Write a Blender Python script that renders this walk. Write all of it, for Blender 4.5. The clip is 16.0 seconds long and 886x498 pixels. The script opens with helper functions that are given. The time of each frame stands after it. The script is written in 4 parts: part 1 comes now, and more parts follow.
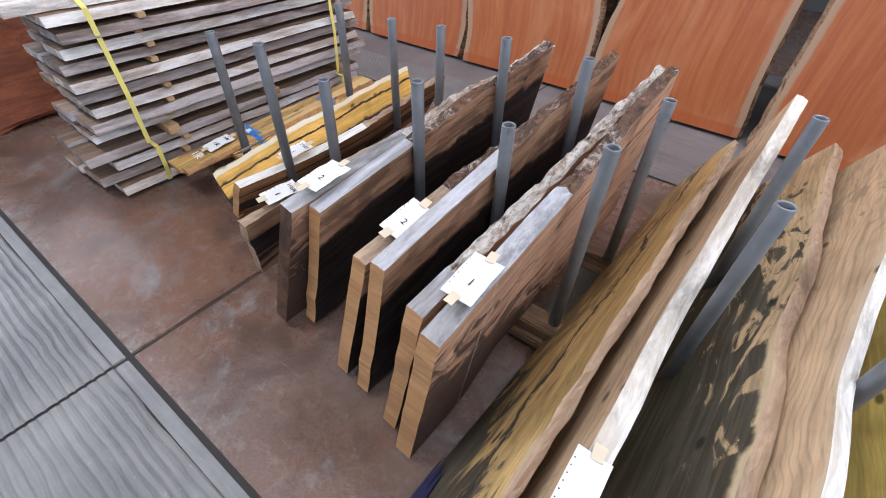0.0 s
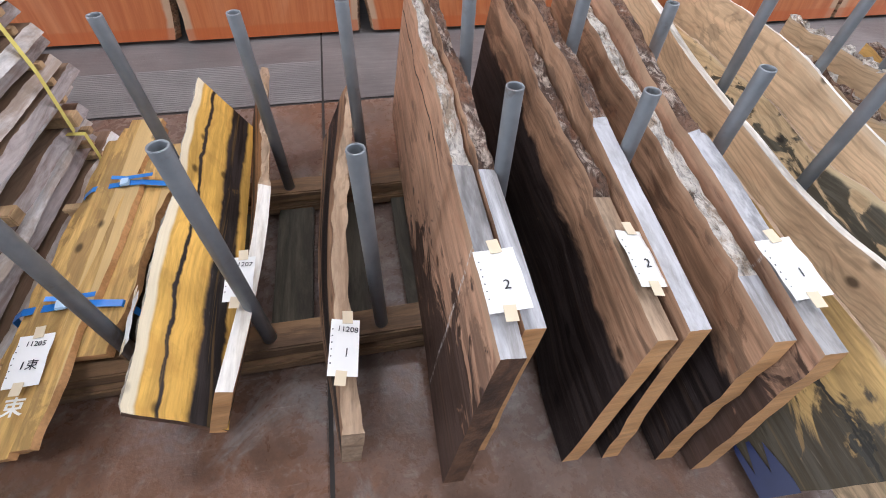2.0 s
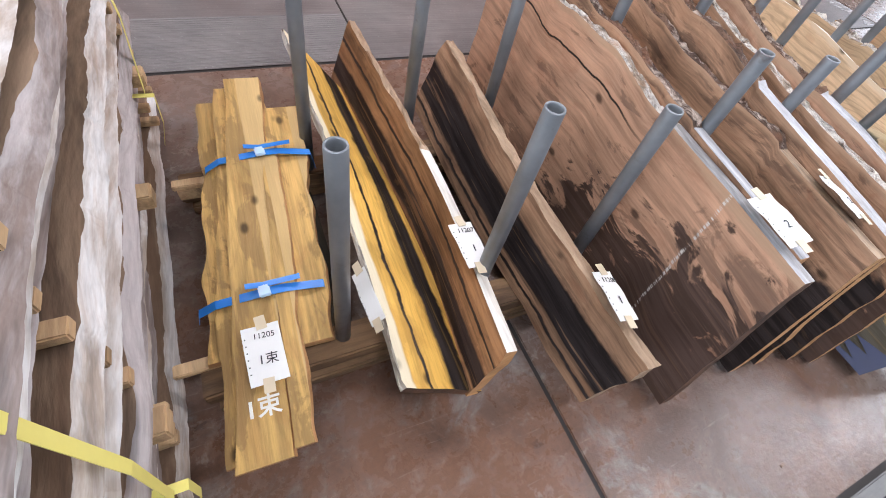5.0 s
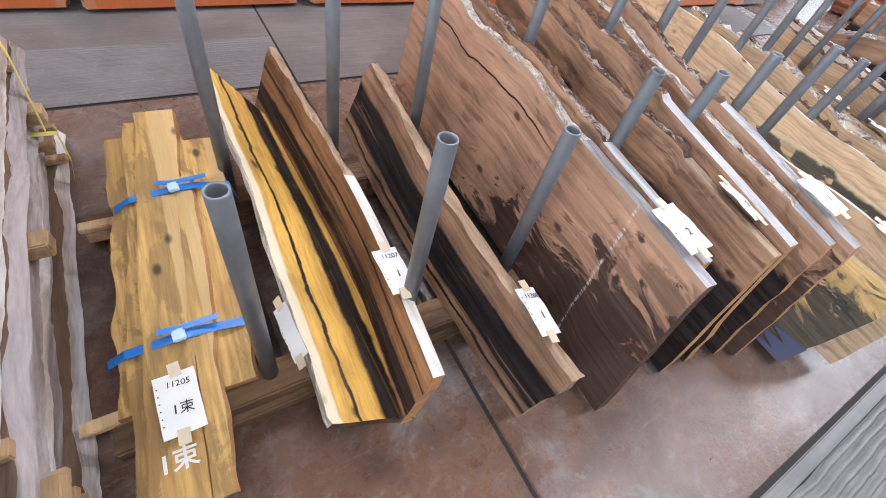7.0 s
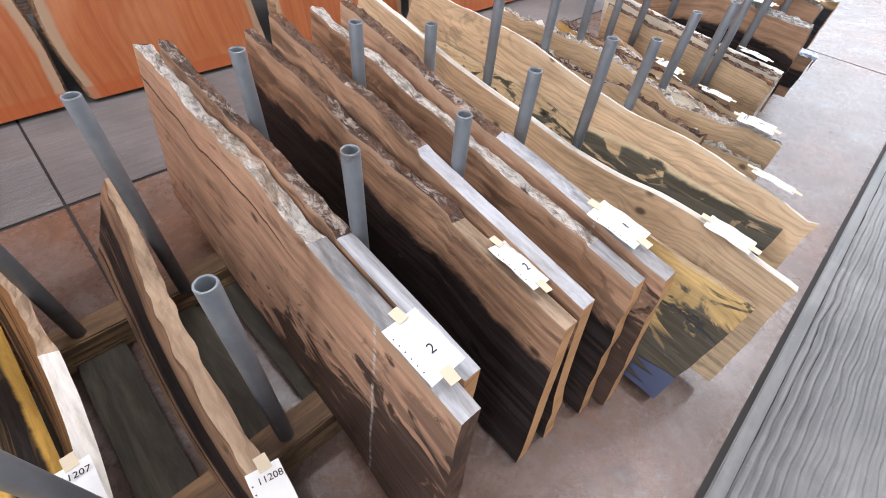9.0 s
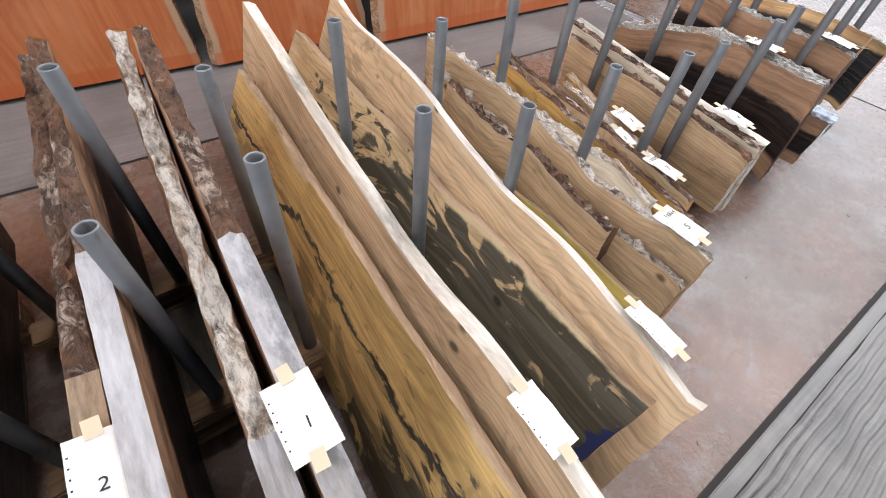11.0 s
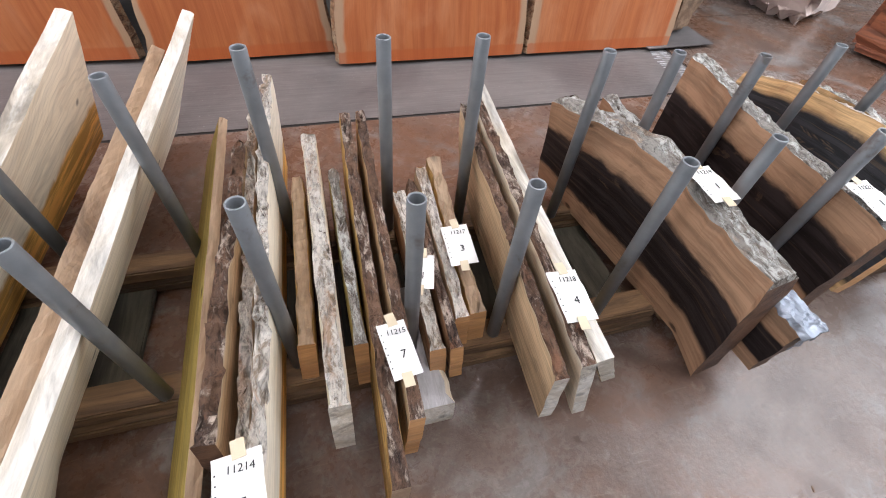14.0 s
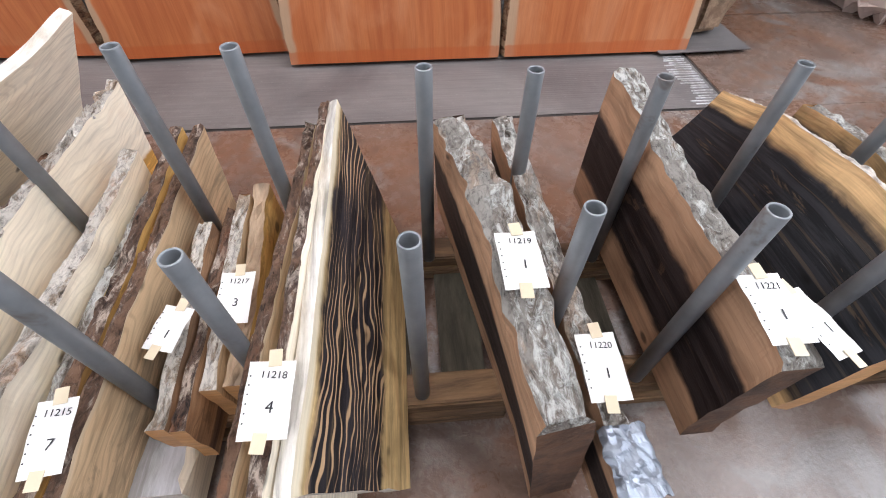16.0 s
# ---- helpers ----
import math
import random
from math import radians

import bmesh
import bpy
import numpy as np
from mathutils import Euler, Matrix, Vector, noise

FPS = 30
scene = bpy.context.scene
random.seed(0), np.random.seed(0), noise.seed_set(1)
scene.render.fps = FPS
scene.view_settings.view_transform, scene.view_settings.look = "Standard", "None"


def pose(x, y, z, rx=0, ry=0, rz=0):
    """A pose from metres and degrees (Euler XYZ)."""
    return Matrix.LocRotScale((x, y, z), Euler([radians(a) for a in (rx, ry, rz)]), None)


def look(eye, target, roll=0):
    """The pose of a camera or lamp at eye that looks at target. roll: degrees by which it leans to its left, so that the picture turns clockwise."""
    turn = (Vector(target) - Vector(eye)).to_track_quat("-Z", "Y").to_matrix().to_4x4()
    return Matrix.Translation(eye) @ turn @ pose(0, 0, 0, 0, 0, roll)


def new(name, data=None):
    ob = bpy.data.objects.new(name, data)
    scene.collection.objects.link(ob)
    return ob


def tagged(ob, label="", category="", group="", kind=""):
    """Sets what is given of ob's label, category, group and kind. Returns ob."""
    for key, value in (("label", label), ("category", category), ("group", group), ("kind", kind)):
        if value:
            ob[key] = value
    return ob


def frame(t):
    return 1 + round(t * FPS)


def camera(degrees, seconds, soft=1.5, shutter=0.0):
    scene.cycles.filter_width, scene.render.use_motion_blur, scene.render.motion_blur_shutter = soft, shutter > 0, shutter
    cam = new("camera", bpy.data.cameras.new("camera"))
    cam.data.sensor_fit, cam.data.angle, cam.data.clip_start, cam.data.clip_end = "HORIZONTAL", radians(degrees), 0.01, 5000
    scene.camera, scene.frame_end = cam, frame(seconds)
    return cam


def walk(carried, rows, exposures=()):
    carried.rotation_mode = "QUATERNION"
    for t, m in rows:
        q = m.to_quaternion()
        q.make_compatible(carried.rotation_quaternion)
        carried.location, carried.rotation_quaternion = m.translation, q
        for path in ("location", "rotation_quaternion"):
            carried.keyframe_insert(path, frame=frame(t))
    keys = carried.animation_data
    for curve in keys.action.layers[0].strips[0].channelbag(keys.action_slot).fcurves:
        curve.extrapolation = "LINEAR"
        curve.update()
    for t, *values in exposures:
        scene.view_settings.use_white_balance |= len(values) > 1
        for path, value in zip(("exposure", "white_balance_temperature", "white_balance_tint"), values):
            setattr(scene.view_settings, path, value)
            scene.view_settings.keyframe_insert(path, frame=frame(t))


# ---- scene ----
cam = camera(92.0, 16.0, 1.0)
PATH = [
    (0, (0.262, -1.035, 1.404), (-0.605, 0.157, 0.052), 1.9),
    (0.5, (-0.076, -1.014, 1.401), (-0.591, 0.314, -0.003), -0.5),
    (1, (-0.399, -0.97, 1.381), (-0.573, 0.386, -0.079), 1.5),
    (1.5, (-0.706, -0.926, 1.379), (-0.525, 0.412, -0.096), 1.8),
    (2, (-0.972, -0.809, 1.352), (-0.686, 0.45, -0.175), 2.4),
    (2.5, (-1.315, -0.771, 1.379), (-0.958, 0.355, -0.235), 6.3),
    (3, (-1.495, -0.619, 1.282), (-1.197, 0.211, 0.069), 5.8),
    (3.5, (-1.764, -0.562, 1.270), (-1.322, 0.218, 0.067), 12.9),
    (6, (-1.889, -0.589, 1.304), (-1.309, 0.145, 0.131), 18.1),
    (6.5, (-1.872, -0.586, 1.310), (-1.251, 0.137, 0.153), 19.7),
    (7, (-1.766, -0.598, 1.335), (-1.110, 0.120, 0.193), 17.1),
    (7.5, (-1.556, -0.641, 1.367), (-0.855, 0.062, 0.242), 12.9),
    (8, (-1.37, -0.672, 1.41), (-0.456, 0.341, -0.052), 7.5),
    (8.5, (-1.204, -0.583, 1.396), (-0.172, 0.3, -0.073), 9.8),
    (9, (-1.048, -0.625, 1.396), (-0.029, 0.274, -0.072), 6.1),
    (9.5, (-0.885, -0.71, 1.403), (0.124, 0.192, -0.07), 6.2),
    (10, (-0.667, -0.678, 1.385), (0.348, 0.199, -0.099), 6.9),
    (12.5, (0.657, -0.844, 1.429), (1.169, 0.383, -0.065), 5.0),
    (13, (0.841, -0.715, 1.422), (1.372, 0.488, -0.084), 5.8),
    (13.5, (1.111, -0.728, 1.428), (1.566, 0.503, -0.082), 4.2),
    (14, (1.338, -0.667, 1.415), (1.77, 0.561, -0.103), 6.1),
    (14.5, (1.515, -0.527, 1.399), (1.926, 0.708, -0.12), 5.6),
    (15, (1.673, -0.516, 1.407), (2.061, 0.699, -0.134), 7.7),
    (15.5, (1.917, -0.555, 1.379), (2.207, 0.689, -0.159), 5.7),
    (16, (2.191, -0.488, 1.344), (2.299, 0.777, -0.201), 0.3),
]
walk(cam, [(t, look(e, a, r)) for t, e, a, r in PATH],
     [(t, e, k, 14) for t, e, k in ((0, -0.2, 6050), (1, -0.3, 6050), (2, -0.15, 6250), (3.5, 0.06, 6300), (7, 0.05, 6250), (8, 0.02, 6150), (9, -0.05, 6400), (10, -0.12, 6700), (12.5, -0.18, 6650), (16, -0.1, 6550))])

# ---- world and light ----
world = bpy.data.worlds.new("world")
scene.world = world
world.use_nodes = True
wn = world.node_tree
sky = wn.nodes.new("ShaderNodeTexSky")
sky.sky_type, sky.sun_disc = "NISHITA", False
sky.sun_elevation, sky.sun_rotation = radians(42), radians(120)
wn.links.new(sky.outputs[0], wn.nodes["Background"].inputs[0])
wn.nodes["Background"].inputs[1].default_value = 0.12


def area(name, at, aim, sx, sy, watts, color):
    d = bpy.data.lights.new(name, "AREA")
    d.shape, d.size, d.size_y, d.energy, d.color = "RECTANGLE", sx, sy, watts, color
    ob = new(name, d)
    ob.matrix_world = look(at, aim)
    return ob


# daylight through the loading door and the side windows, and added overhead tubes as unseen fill
area("daylight_loading_door", (8.9, 0.6, 2.2), (0, 0.6, 0.6), 6.0, 3.6, 190, (0.87, 0.94, 1.0))
area("daylight_skylight", (6.7, 0.0, 4.5), (6.7, 0.001, 0), 3.4, 4.4, 350, (0.84, 0.92, 1.0))
area("daylight_side_windows", (-1.0, -6.9, 3.2), (-1.0, 0, 0.3), 12.0, 1.8, 110, (0.8, 0.9, 1.0))
area("daylight_west_windows", (-8.9, -0.8, 2.9), (-1.0, 0.2, 0.3), 7.0, 2.2, 400, (0.88, 0.94, 1.0))
TUBES = [(-4.5, -1.6), (-1.5, -1.6), (1.5, -1.6), (4.5, -1.6), (-3.0, 2.0), (0.0, 2.0), (3.0, 2.0)]
for tx, ty in TUBES:
    area("tube_light", (tx, ty, 4.2), (tx, ty + 0.001, 0), 1.2, 0.25, 72, (0.97, 0.97, 1.0))


# ---- materials ----
class Graph:
    """Short hand for a node material."""

    def __init__(self, name):
        self.m = bpy.data.materials.new(name)
        self.m.use_nodes = True
        self.t = self.m.node_tree
        self.b = self.t.nodes["Principled BSDF"]

    def put(self, socket, v):
        if isinstance(v, bpy.types.NodeSocket):
            self.t.links.new(v, socket)
        elif isinstance(v, tuple) and len(v) == 3 and socket.type == "RGBA":
            socket.default_value = (*v, 1)
        else:
            socket.default_value = v

    def node(self, kind, **ins):
        n = self.t.nodes.new(kind)
        for k, v in ins.items():
            self.put(n.inputs[k.replace("_", " ")], v)
        return n

    def uv(self, layer):
        n = self.t.nodes.new("ShaderNodeUVMap")
        n.uv_map = layer
        return n.outputs[0]

    def obj(self):
        return self.t.nodes.new("ShaderNodeTexCoord").outputs["Object"]

    def rand(self):
        return self.t.nodes.new("ShaderNodeObjectInfo").outputs["Random"]

    def scaled(self, vec, s, shift=None):
        n = self.t.nodes.new("ShaderNodeMapping")
        self.put(n.inputs["Vector"], vec)
        n.inputs["Scale"].default_value = s
        if shift is not None:
            c = self.node("ShaderNodeCombineXYZ", X=shift, Y=shift, Z=shift)
            k = self.t.nodes.new("ShaderNodeVectorMath")
            k.operation = "SCALE"
            self.put(k.inputs[0], c.outputs[0])
            k.inputs["Scale"].default_value = 37.0
            self.put(n.inputs["Location"], k.outputs[0])
        return n.outputs[0]

    def noise(self, vec, scale, detail=4.0, rough=0.6, distort=0.0):
        return self.node("ShaderNodeTexNoise", Vector=vec, Scale=scale, Detail=detail, Roughness=rough, Distortion=distort).outputs[0]

    def voronoi(self, vec, scale):
        return self.node("ShaderNodeTexVoronoi", Vector=vec, Scale=scale).outputs["Distance"]

    def math(self, op, a, b=0.0):
        n = self.t.nodes.new("ShaderNodeMath")
        n.operation = op
        self.put(n.inputs[0], a)
        self.put(n.inputs[1], b)
        return n.outputs[0]

    def step(self, v, lo, hi):
        n = self.node("ShaderNodeMapRange", Value=v)
        n.interpolation_type = "SMOOTHSTEP"
        n.inputs["From Min"].default_value, n.inputs["From Max"].default_value = lo, hi
        return n.outputs[0]

    def mix(self, f, a, b):
        n = self.t.nodes.new("ShaderNodeMix")
        n.data_type = "RGBA"
        self.put(n.inputs[0], f)
        self.put(n.inputs[6], a)
        self.put(n.inputs[7], b)
        return n.outputs[2]

    def mul(self, a, f):
        n = self.t.nodes.new("ShaderNodeMix")
        n.data_type, n.blend_type = "RGBA", "MULTIPLY"
        n.inputs[0].default_value = 1.0
        self.put(n.inputs[6], a)
        c = self.node("ShaderNodeCombineXYZ", X=f, Y=f, Z=f)
        self.put(n.inputs[7], c.outputs[0])
        return n.outputs[2]

    def done(self, color, rough=0.6, bump=None, strength=0.3, dist=0.004, metal=0.0):
        self.put(self.b.inputs["Base Color"], color)
        self.put(self.b.inputs["Roughness"], rough)
        self.put(self.b.inputs["Metallic"], metal)
        if bump is not None:
            n = self.node("ShaderNodeBump", Height=bump)
            n.inputs["Strength"].default_value, n.inputs["Distance"].default_value = strength, dist
            self.put(self.b.inputs["Normal"], n.outputs[0])
        return self.m


def wood_face(name, heart, tan, sap, lo=0.2, hi=0.75, wave=0.12, blotch=0.5, sapline=0.93, zebra=0.0, rough=0.55, figure=1.0, streaks=0.12, pv=0.0, pu=0.0, crack=0.0, zone=None, rings=0.3, line=0.0):
    """Sawn slab face: dark heart between lo and hi of the height, tan wood outside it, a pale sapwood line at the live edge.
    zone: (u, v, strength) of a dark swirl that starts at the front foot; rings: strength of the growth-ring lines; line: height of a thin dark seam."""
    g = Graph(name)
    r = g.rand()
    uvm = g.uv("metres")
    band = g.node("ShaderNodeSeparateXYZ", Vector=g.uv("band")).outputs
    v = band[1]
    slow = g.noise(g.scaled(uvm, (1.6, 2.2, 1), r), 1.0, 5, 0.62, 0.6)
    grain = g.noise(g.scaled(uvm, (2.2, 34, 1), r), 1.0, 7, 0.65, 0.35)
    fine = g.noise(g.scaled(uvm, (9, 220, 1), r), 1.0, 3, 0.6)
    patch = g.noise(g.scaled(uvm, (2.6, 6.5, 1), r), 1.0, 7, 0.62, 1.6)
    swirl = g.noise(g.scaled(uvm, (3.4, 7.0, 1), r), 1.0, 6, 0.58, 2.4)
    w = g.math("ADD", v, g.math("MULTIPLY", g.math("SUBTRACT", slow, 0.5), wave * 5))
    w = g.math("ADD", w, g.math("MULTIPLY", g.math("SUBTRACT", swirl, 0.5), wave * 2.2))
    inside = g.math("MULTIPLY", g.step(w, lo - 0.03, lo + 0.03), g.math("SUBTRACT", 1.0, g.step(w, hi - 0.03, hi + 0.03)))
    lean = g.math("ADD", g.math("MULTIPLY", g.math("SUBTRACT", 0.45, v), pv), g.math("MULTIPLY", g.math("SUBTRACT", 0.35, band[0]), pu))
    spots = g.step(g.math("ADD", g.math("ADD", patch, lean), g.math("MULTIPLY", grain, 0.25)), 0.68 - 0.12 * blotch, 0.74 - 0.12 * blotch)
    dark = g.math("MAXIMUM", g.math("MULTIPLY", inside, g.step(g.math("ADD", patch, g.math("MULTIPLY", grain, 0.5)), 0.42, 0.62)), g.math("MULTIPLY", spots, blotch))
    dark = g.math("MAXIMUM", dark, g.math("MULTIPLY", inside, 0.88))
    if zone:
        reach = g.math("ADD", g.math("DIVIDE", band[0], zone[0]), g.math("DIVIDE", v, zone[1]))
        reach = g.math("ADD", reach, g.math("MULTIPLY", g.math("SUBTRACT", swirl, 0.5), 2.3))
        reach = g.math("ADD", reach, g.math("MULTIPLY", g.math("SUBTRACT", grain, 0.5), 0.5))
        dark = g.math("MAXIMUM", dark, g.math("MULTIPLY", g.math("SUBTRACT", 1.0, g.step(reach, 0.86, 1.06)), zone[2]))
    if line:
        seam = g.math("ABSOLUTE", g.math("SUBTRACT", w, line))
        dark = g.math("MAXIMUM", dark, g.math("SUBTRACT", 1.0, g.step(seam, 0.012, 0.035)))
    col = g.mix(g.step(grain, 0.36, 0.66), tuple(min(1, c * 1.12) for c in tan), tuple(c * (1.02 - 0.5 * figure) for c in tan))
    col = g.mul(col, g.math("ADD", g.math("MULTIPLY", g.step(slow, 0.3, 0.62), 0.4 * figure), 1.0 - 0.34 * figure))
    dk = g.mix(g.step(grain, 0.42, 0.6), heart, tuple(min(1, c * 2.0 + 0.008) for c in heart))
    streak = g.noise(g.scaled(uvm, (1.6, 48, 1), r), 1.0, 4, 0.55, 0.5)
    dk = g.mix(g.math("MULTIPLY", g.step(streak, 0.57, 0.66), streaks), dk, tuple(c * 0.7 for c in tan))
    # growth rings: contour lines of a slow field along the board
    field = g.math("ADD", g.node("ShaderNodeSeparateXYZ", Vector=uvm).outputs[1], g.math("MULTIPLY", g.noise(g.scaled(uvm, (1.3, 3.2, 1), r), 1.0, 3, 0.5, 0.4), 0.3))
    ring = g.math("ADD", g.math("MULTIPLY", g.math("SINE", g.math("MULTIPLY", field, 330.0)), 0.5), g.math("MULTIPLY", grain, 0.6))
    col = g.mul(col, g.math("SUBTRACT", 1.0, g.math("MULTIPLY", g.step(ring, 0.35, 0.85), 0.32 * rings)))
    red = tuple(a * b for a, b in zip(tan, (0.62, 0.47, 0.42)))
    col = g.mix(g.math("MULTIPLY", g.step(swirl, 0.52, 0.68), 0.42 * figure), col, red)
    col = g.mix(dark, col, dk)
    if zebra:
        lines = g.math("SINE", g.math("MULTIPLY", field, 300.0))
        lines = g.math("ADD", g.math("ADD", g.math("MULTIPLY", lines, 0.42), g.math("MULTIPLY", grain, 0.55)), g.math("MULTIPLY", g.math("SUBTRACT", slow, 0.5), 1.5))
        col = g.mix(g.math("MULTIPLY", g.math("MULTIPLY", g.step(lines, 0.42, 0.66), inside), zebra), col, (0.46, 0.3, 0.17))
    edge = g.step(g.math("ADD", v, g.math("MULTIPLY", g.math("SUBTRACT", slow, 0.5), wave * 2.5)), sapline - 0.02, sapline + 0.02)
    col = g.mix(edge, col, g.mix(grain, sap, tuple(c * 0.75 for c in sap)))
    col = g.mix(g.math("MULTIPLY", g.step(fine, 0.66, 0.76), 0.1), col, (0.6, 0.56, 0.5))
    if crack:
        line = g.math("ABSOLUTE", g.math("SUBTRACT", g.math("ADD", v, g.math("MULTIPLY", g.math("SUBTRACT", g.noise(g.scaled(uvm, (3, 1, 1), r), 1.0, 4), 0.5), 0.1)), crack))
        slit = g.math("MULTIPLY", g.math("SUBTRACT", 1.0, g.step(line, 0.003, 0.009)), g.step(band[0], 0.3, 0.45))
        col = g.mix(slit, col, (0.01, 0.007, 0.006))
        chalk = g.math("ABSOLUTE", g.math("SUBTRACT", g.math("ADD", band[0], g.math("MULTIPLY", g.math("SUBTRACT", patch, 0.5), 0.02)), 0.16))
        col = g.mix(g.math("MULTIPLY", g.math("SUBTRACT", 1.0, g.step(chalk, 0.001, 0.004)), g.step(fine, 0.45, 0.6)), col, (0.6, 0.58, 0.54))
    knots = g.step(g.voronoi(g.scaled(uvm, (4.5, 8, 1), r), 1.0), 0.05, 0.13)
    col = g.mul(col, g.math("ADD", g.math("MULTIPLY", knots, 0.75), 0.25))
    col = g.mul(col, g.math("ADD", g.math("MULTIPLY", fine, 0.5 * figure), 1.0 - 0.25 * figure))
    g.b.inputs["Specular IOR Level"].default_value = 0.24
    rg = g.math("ADD", rough - 0.12, g.math("MULTIPLY", patch, 0.3))
    return g.done(col, rg, g.math("ADD", grain, g.math("MULTIPLY", fine, 0.5)), 0.5, 0.003)


def bark(name, a, b, c, scale=1.0, plates=0.5):
    """Rough live edge: long flaked plates in three tones with dark cracks between them."""
    g = Graph(name)
    p = g.scaled(g.obj(), (scale, scale * 0.36, scale), g.rand())
    big = g.noise(p, 9, 6, 0.66, 1.3)
    mid = g.noise(p, 24, 7, 0.72, 1.6)
    cr = g.voronoi(g.scaled(p, (1, 0.7, 1)), 26)
    deep = g.noise(p, 70, 5, 0.7, 0.6)
    col = g.mix(g.step(big, 0.4, 0.6), a, b)
    col = g.mix(g.math("MULTIPLY", g.step(g.math("ADD", g.math("MULTIPLY", mid, 0.55), g.math("MULTIPLY", big, 0.5)), 0.56 - 0.12 * plates, 0.66 - 0.12 * plates), 0.9), col, c)
    col = g.mix(g.math("MULTIPLY", g.step(g.noise(p, 15, 4, 0.6, 0.5), 0.56, 0.66), 0.55), col, tuple(x * y for x, y in zip(a, (1.25, 0.95, 0.75))))
    gap = g.math("MULTIPLY", g.math("SUBTRACT", 1.0, g.step(mid, 0.3, 0.42)), 0.85)
    col = g.mul(col, g.math("SUBTRACT", 1.0, gap))
    col = g.mul(col, g.math("ADD", g.math("MULTIPLY", g.step(deep, 0.34, 0.56), 0.5), 0.5))
    return g.done(col, 0.9, g.math("ADD", g.math("ADD", mid, g.math("MULTIPLY", cr, 0.5)), g.math("MULTIPLY", deep, 0.5)), 1.0, 0.02)


def sawn(name, a, b, rough=0.75, along="y", stain=0.5):
    """Weathered sawn wood edge or end, its grain running along one axis, with dark knots and grey stains."""
    g = Graph(name)
    k = (0.14, 1, 1) if along == "x" else (1, 0.14, 1)
    p = g.scaled(g.obj(), (1, 1, 1), g.rand())
    q = g.scaled(p, k)
    s = g.noise(q, 11, 6, 0.68, 0.7)
    f = g.noise(g.scaled(q, (85, 85, 85)), 1.0, 4, 0.6)
    st = g.noise(q, 4.2, 6, 0.72, 1.0)
    kn = g.step(g.voronoi(q, 7), 0.06, 0.14)
    col = g.mix(g.step(s, 0.38, 0.62), a, b)
    col = g.mul(col, g.math("ADD", g.math("MULTIPLY", f, 0.7), 0.62))
    col = g.mul(col, g.math("ADD", g.math("MULTIPLY", g.step(st, 0.36, 0.5), stain), 1.0 - stain))
    col = g.mul(col, g.math("ADD", g.math("MULTIPLY", kn, 0.5), 0.5))
    return g.done(col, rough, g.math("ADD", f, s), 0.55, 0.004)


def plain(name, color, rough=0.6, grit=30, amount=0.25, metal=0.0, bumpy=0.15):
    g = Graph(name)
    p = g.scaled(g.obj(), (1, 1, 1), g.rand())
    n = g.noise(p, grit, 4, 0.6)
    big = g.noise(p, grit * 0.12, 4, 0.6)
    k = g.math("ADD", g.math("MULTIPLY", g.math("ADD", n, big), amount), 1.0 - amount)
    return g.done(g.mul(color, k), g.math("ADD", rough - 0.1, g.math("MULTIPLY", big, 0.2)), n, bumpy, 0.002, metal)


def concrete_floor():
    """Old brown-stained concrete: rust clouds, grey worn patches, pale scuffs, dark drips and pits."""
    g = Graph("stained_concrete")
    p = g.t.nodes.new("ShaderNodeNewGeometry").outputs["Position"]
    big = g.noise(p, 0.9, 6, 0.62, 0.9)
    mid = g.noise(p, 3.6, 8, 0.72, 0.8)
    small = g.noise(p, 17, 6, 0.72, 0.4)
    fine = g.noise(p, 75, 4, 0.65)
    scr = g.noise(g.scaled(p, (5, 70, 1)), 1.0, 4, 0.6, 1.2)
    col = g.mix(g.step(big, 0.36, 0.62), (0.17, 0.088, 0.055), (0.165, 0.12, 0.1))
    col = g.mix(g.math("MULTIPLY", g.step(mid, 0.47, 0.66), 0.7), col, (0.08, 0.046, 0.032))
    col = g.mix(g.math("MULTIPLY", g.step(g.noise(p, 1.9, 8, 0.72, 1.2), 0.52, 0.66), 0.7), col, (0.225, 0.21, 0.2))
    col = g.mix(g.math("MULTIPLY", g.step(small, 0.56, 0.7), 0.45), col, (0.3, 0.265, 0.24))
    col = g.mix(g.math("MULTIPLY", g.step(g.noise(p, 11, 5, 0.6, 0.3), 0.66, 0.72), 0.65), col, (0.06, 0.034, 0.024))
    col = g.mix(g.math("MULTIPLY", g.step(scr, 0.63, 0.74), 0.22), col, (0.5, 0.45, 0.4))
    col = g.mul(col, g.math("ADD", g.math("MULTIPLY", fine, 0.7), 0.65))
    rg = g.math("ADD", 0.03, g.math("MULTIPLY", g.math("ADD", mid, small), 0.25))
    return g.done(col, rg, g.math("ADD", g.math("MULTIPLY", fine, 0.6), g.math("ADD", small, mid)), 0.24, 0.005)


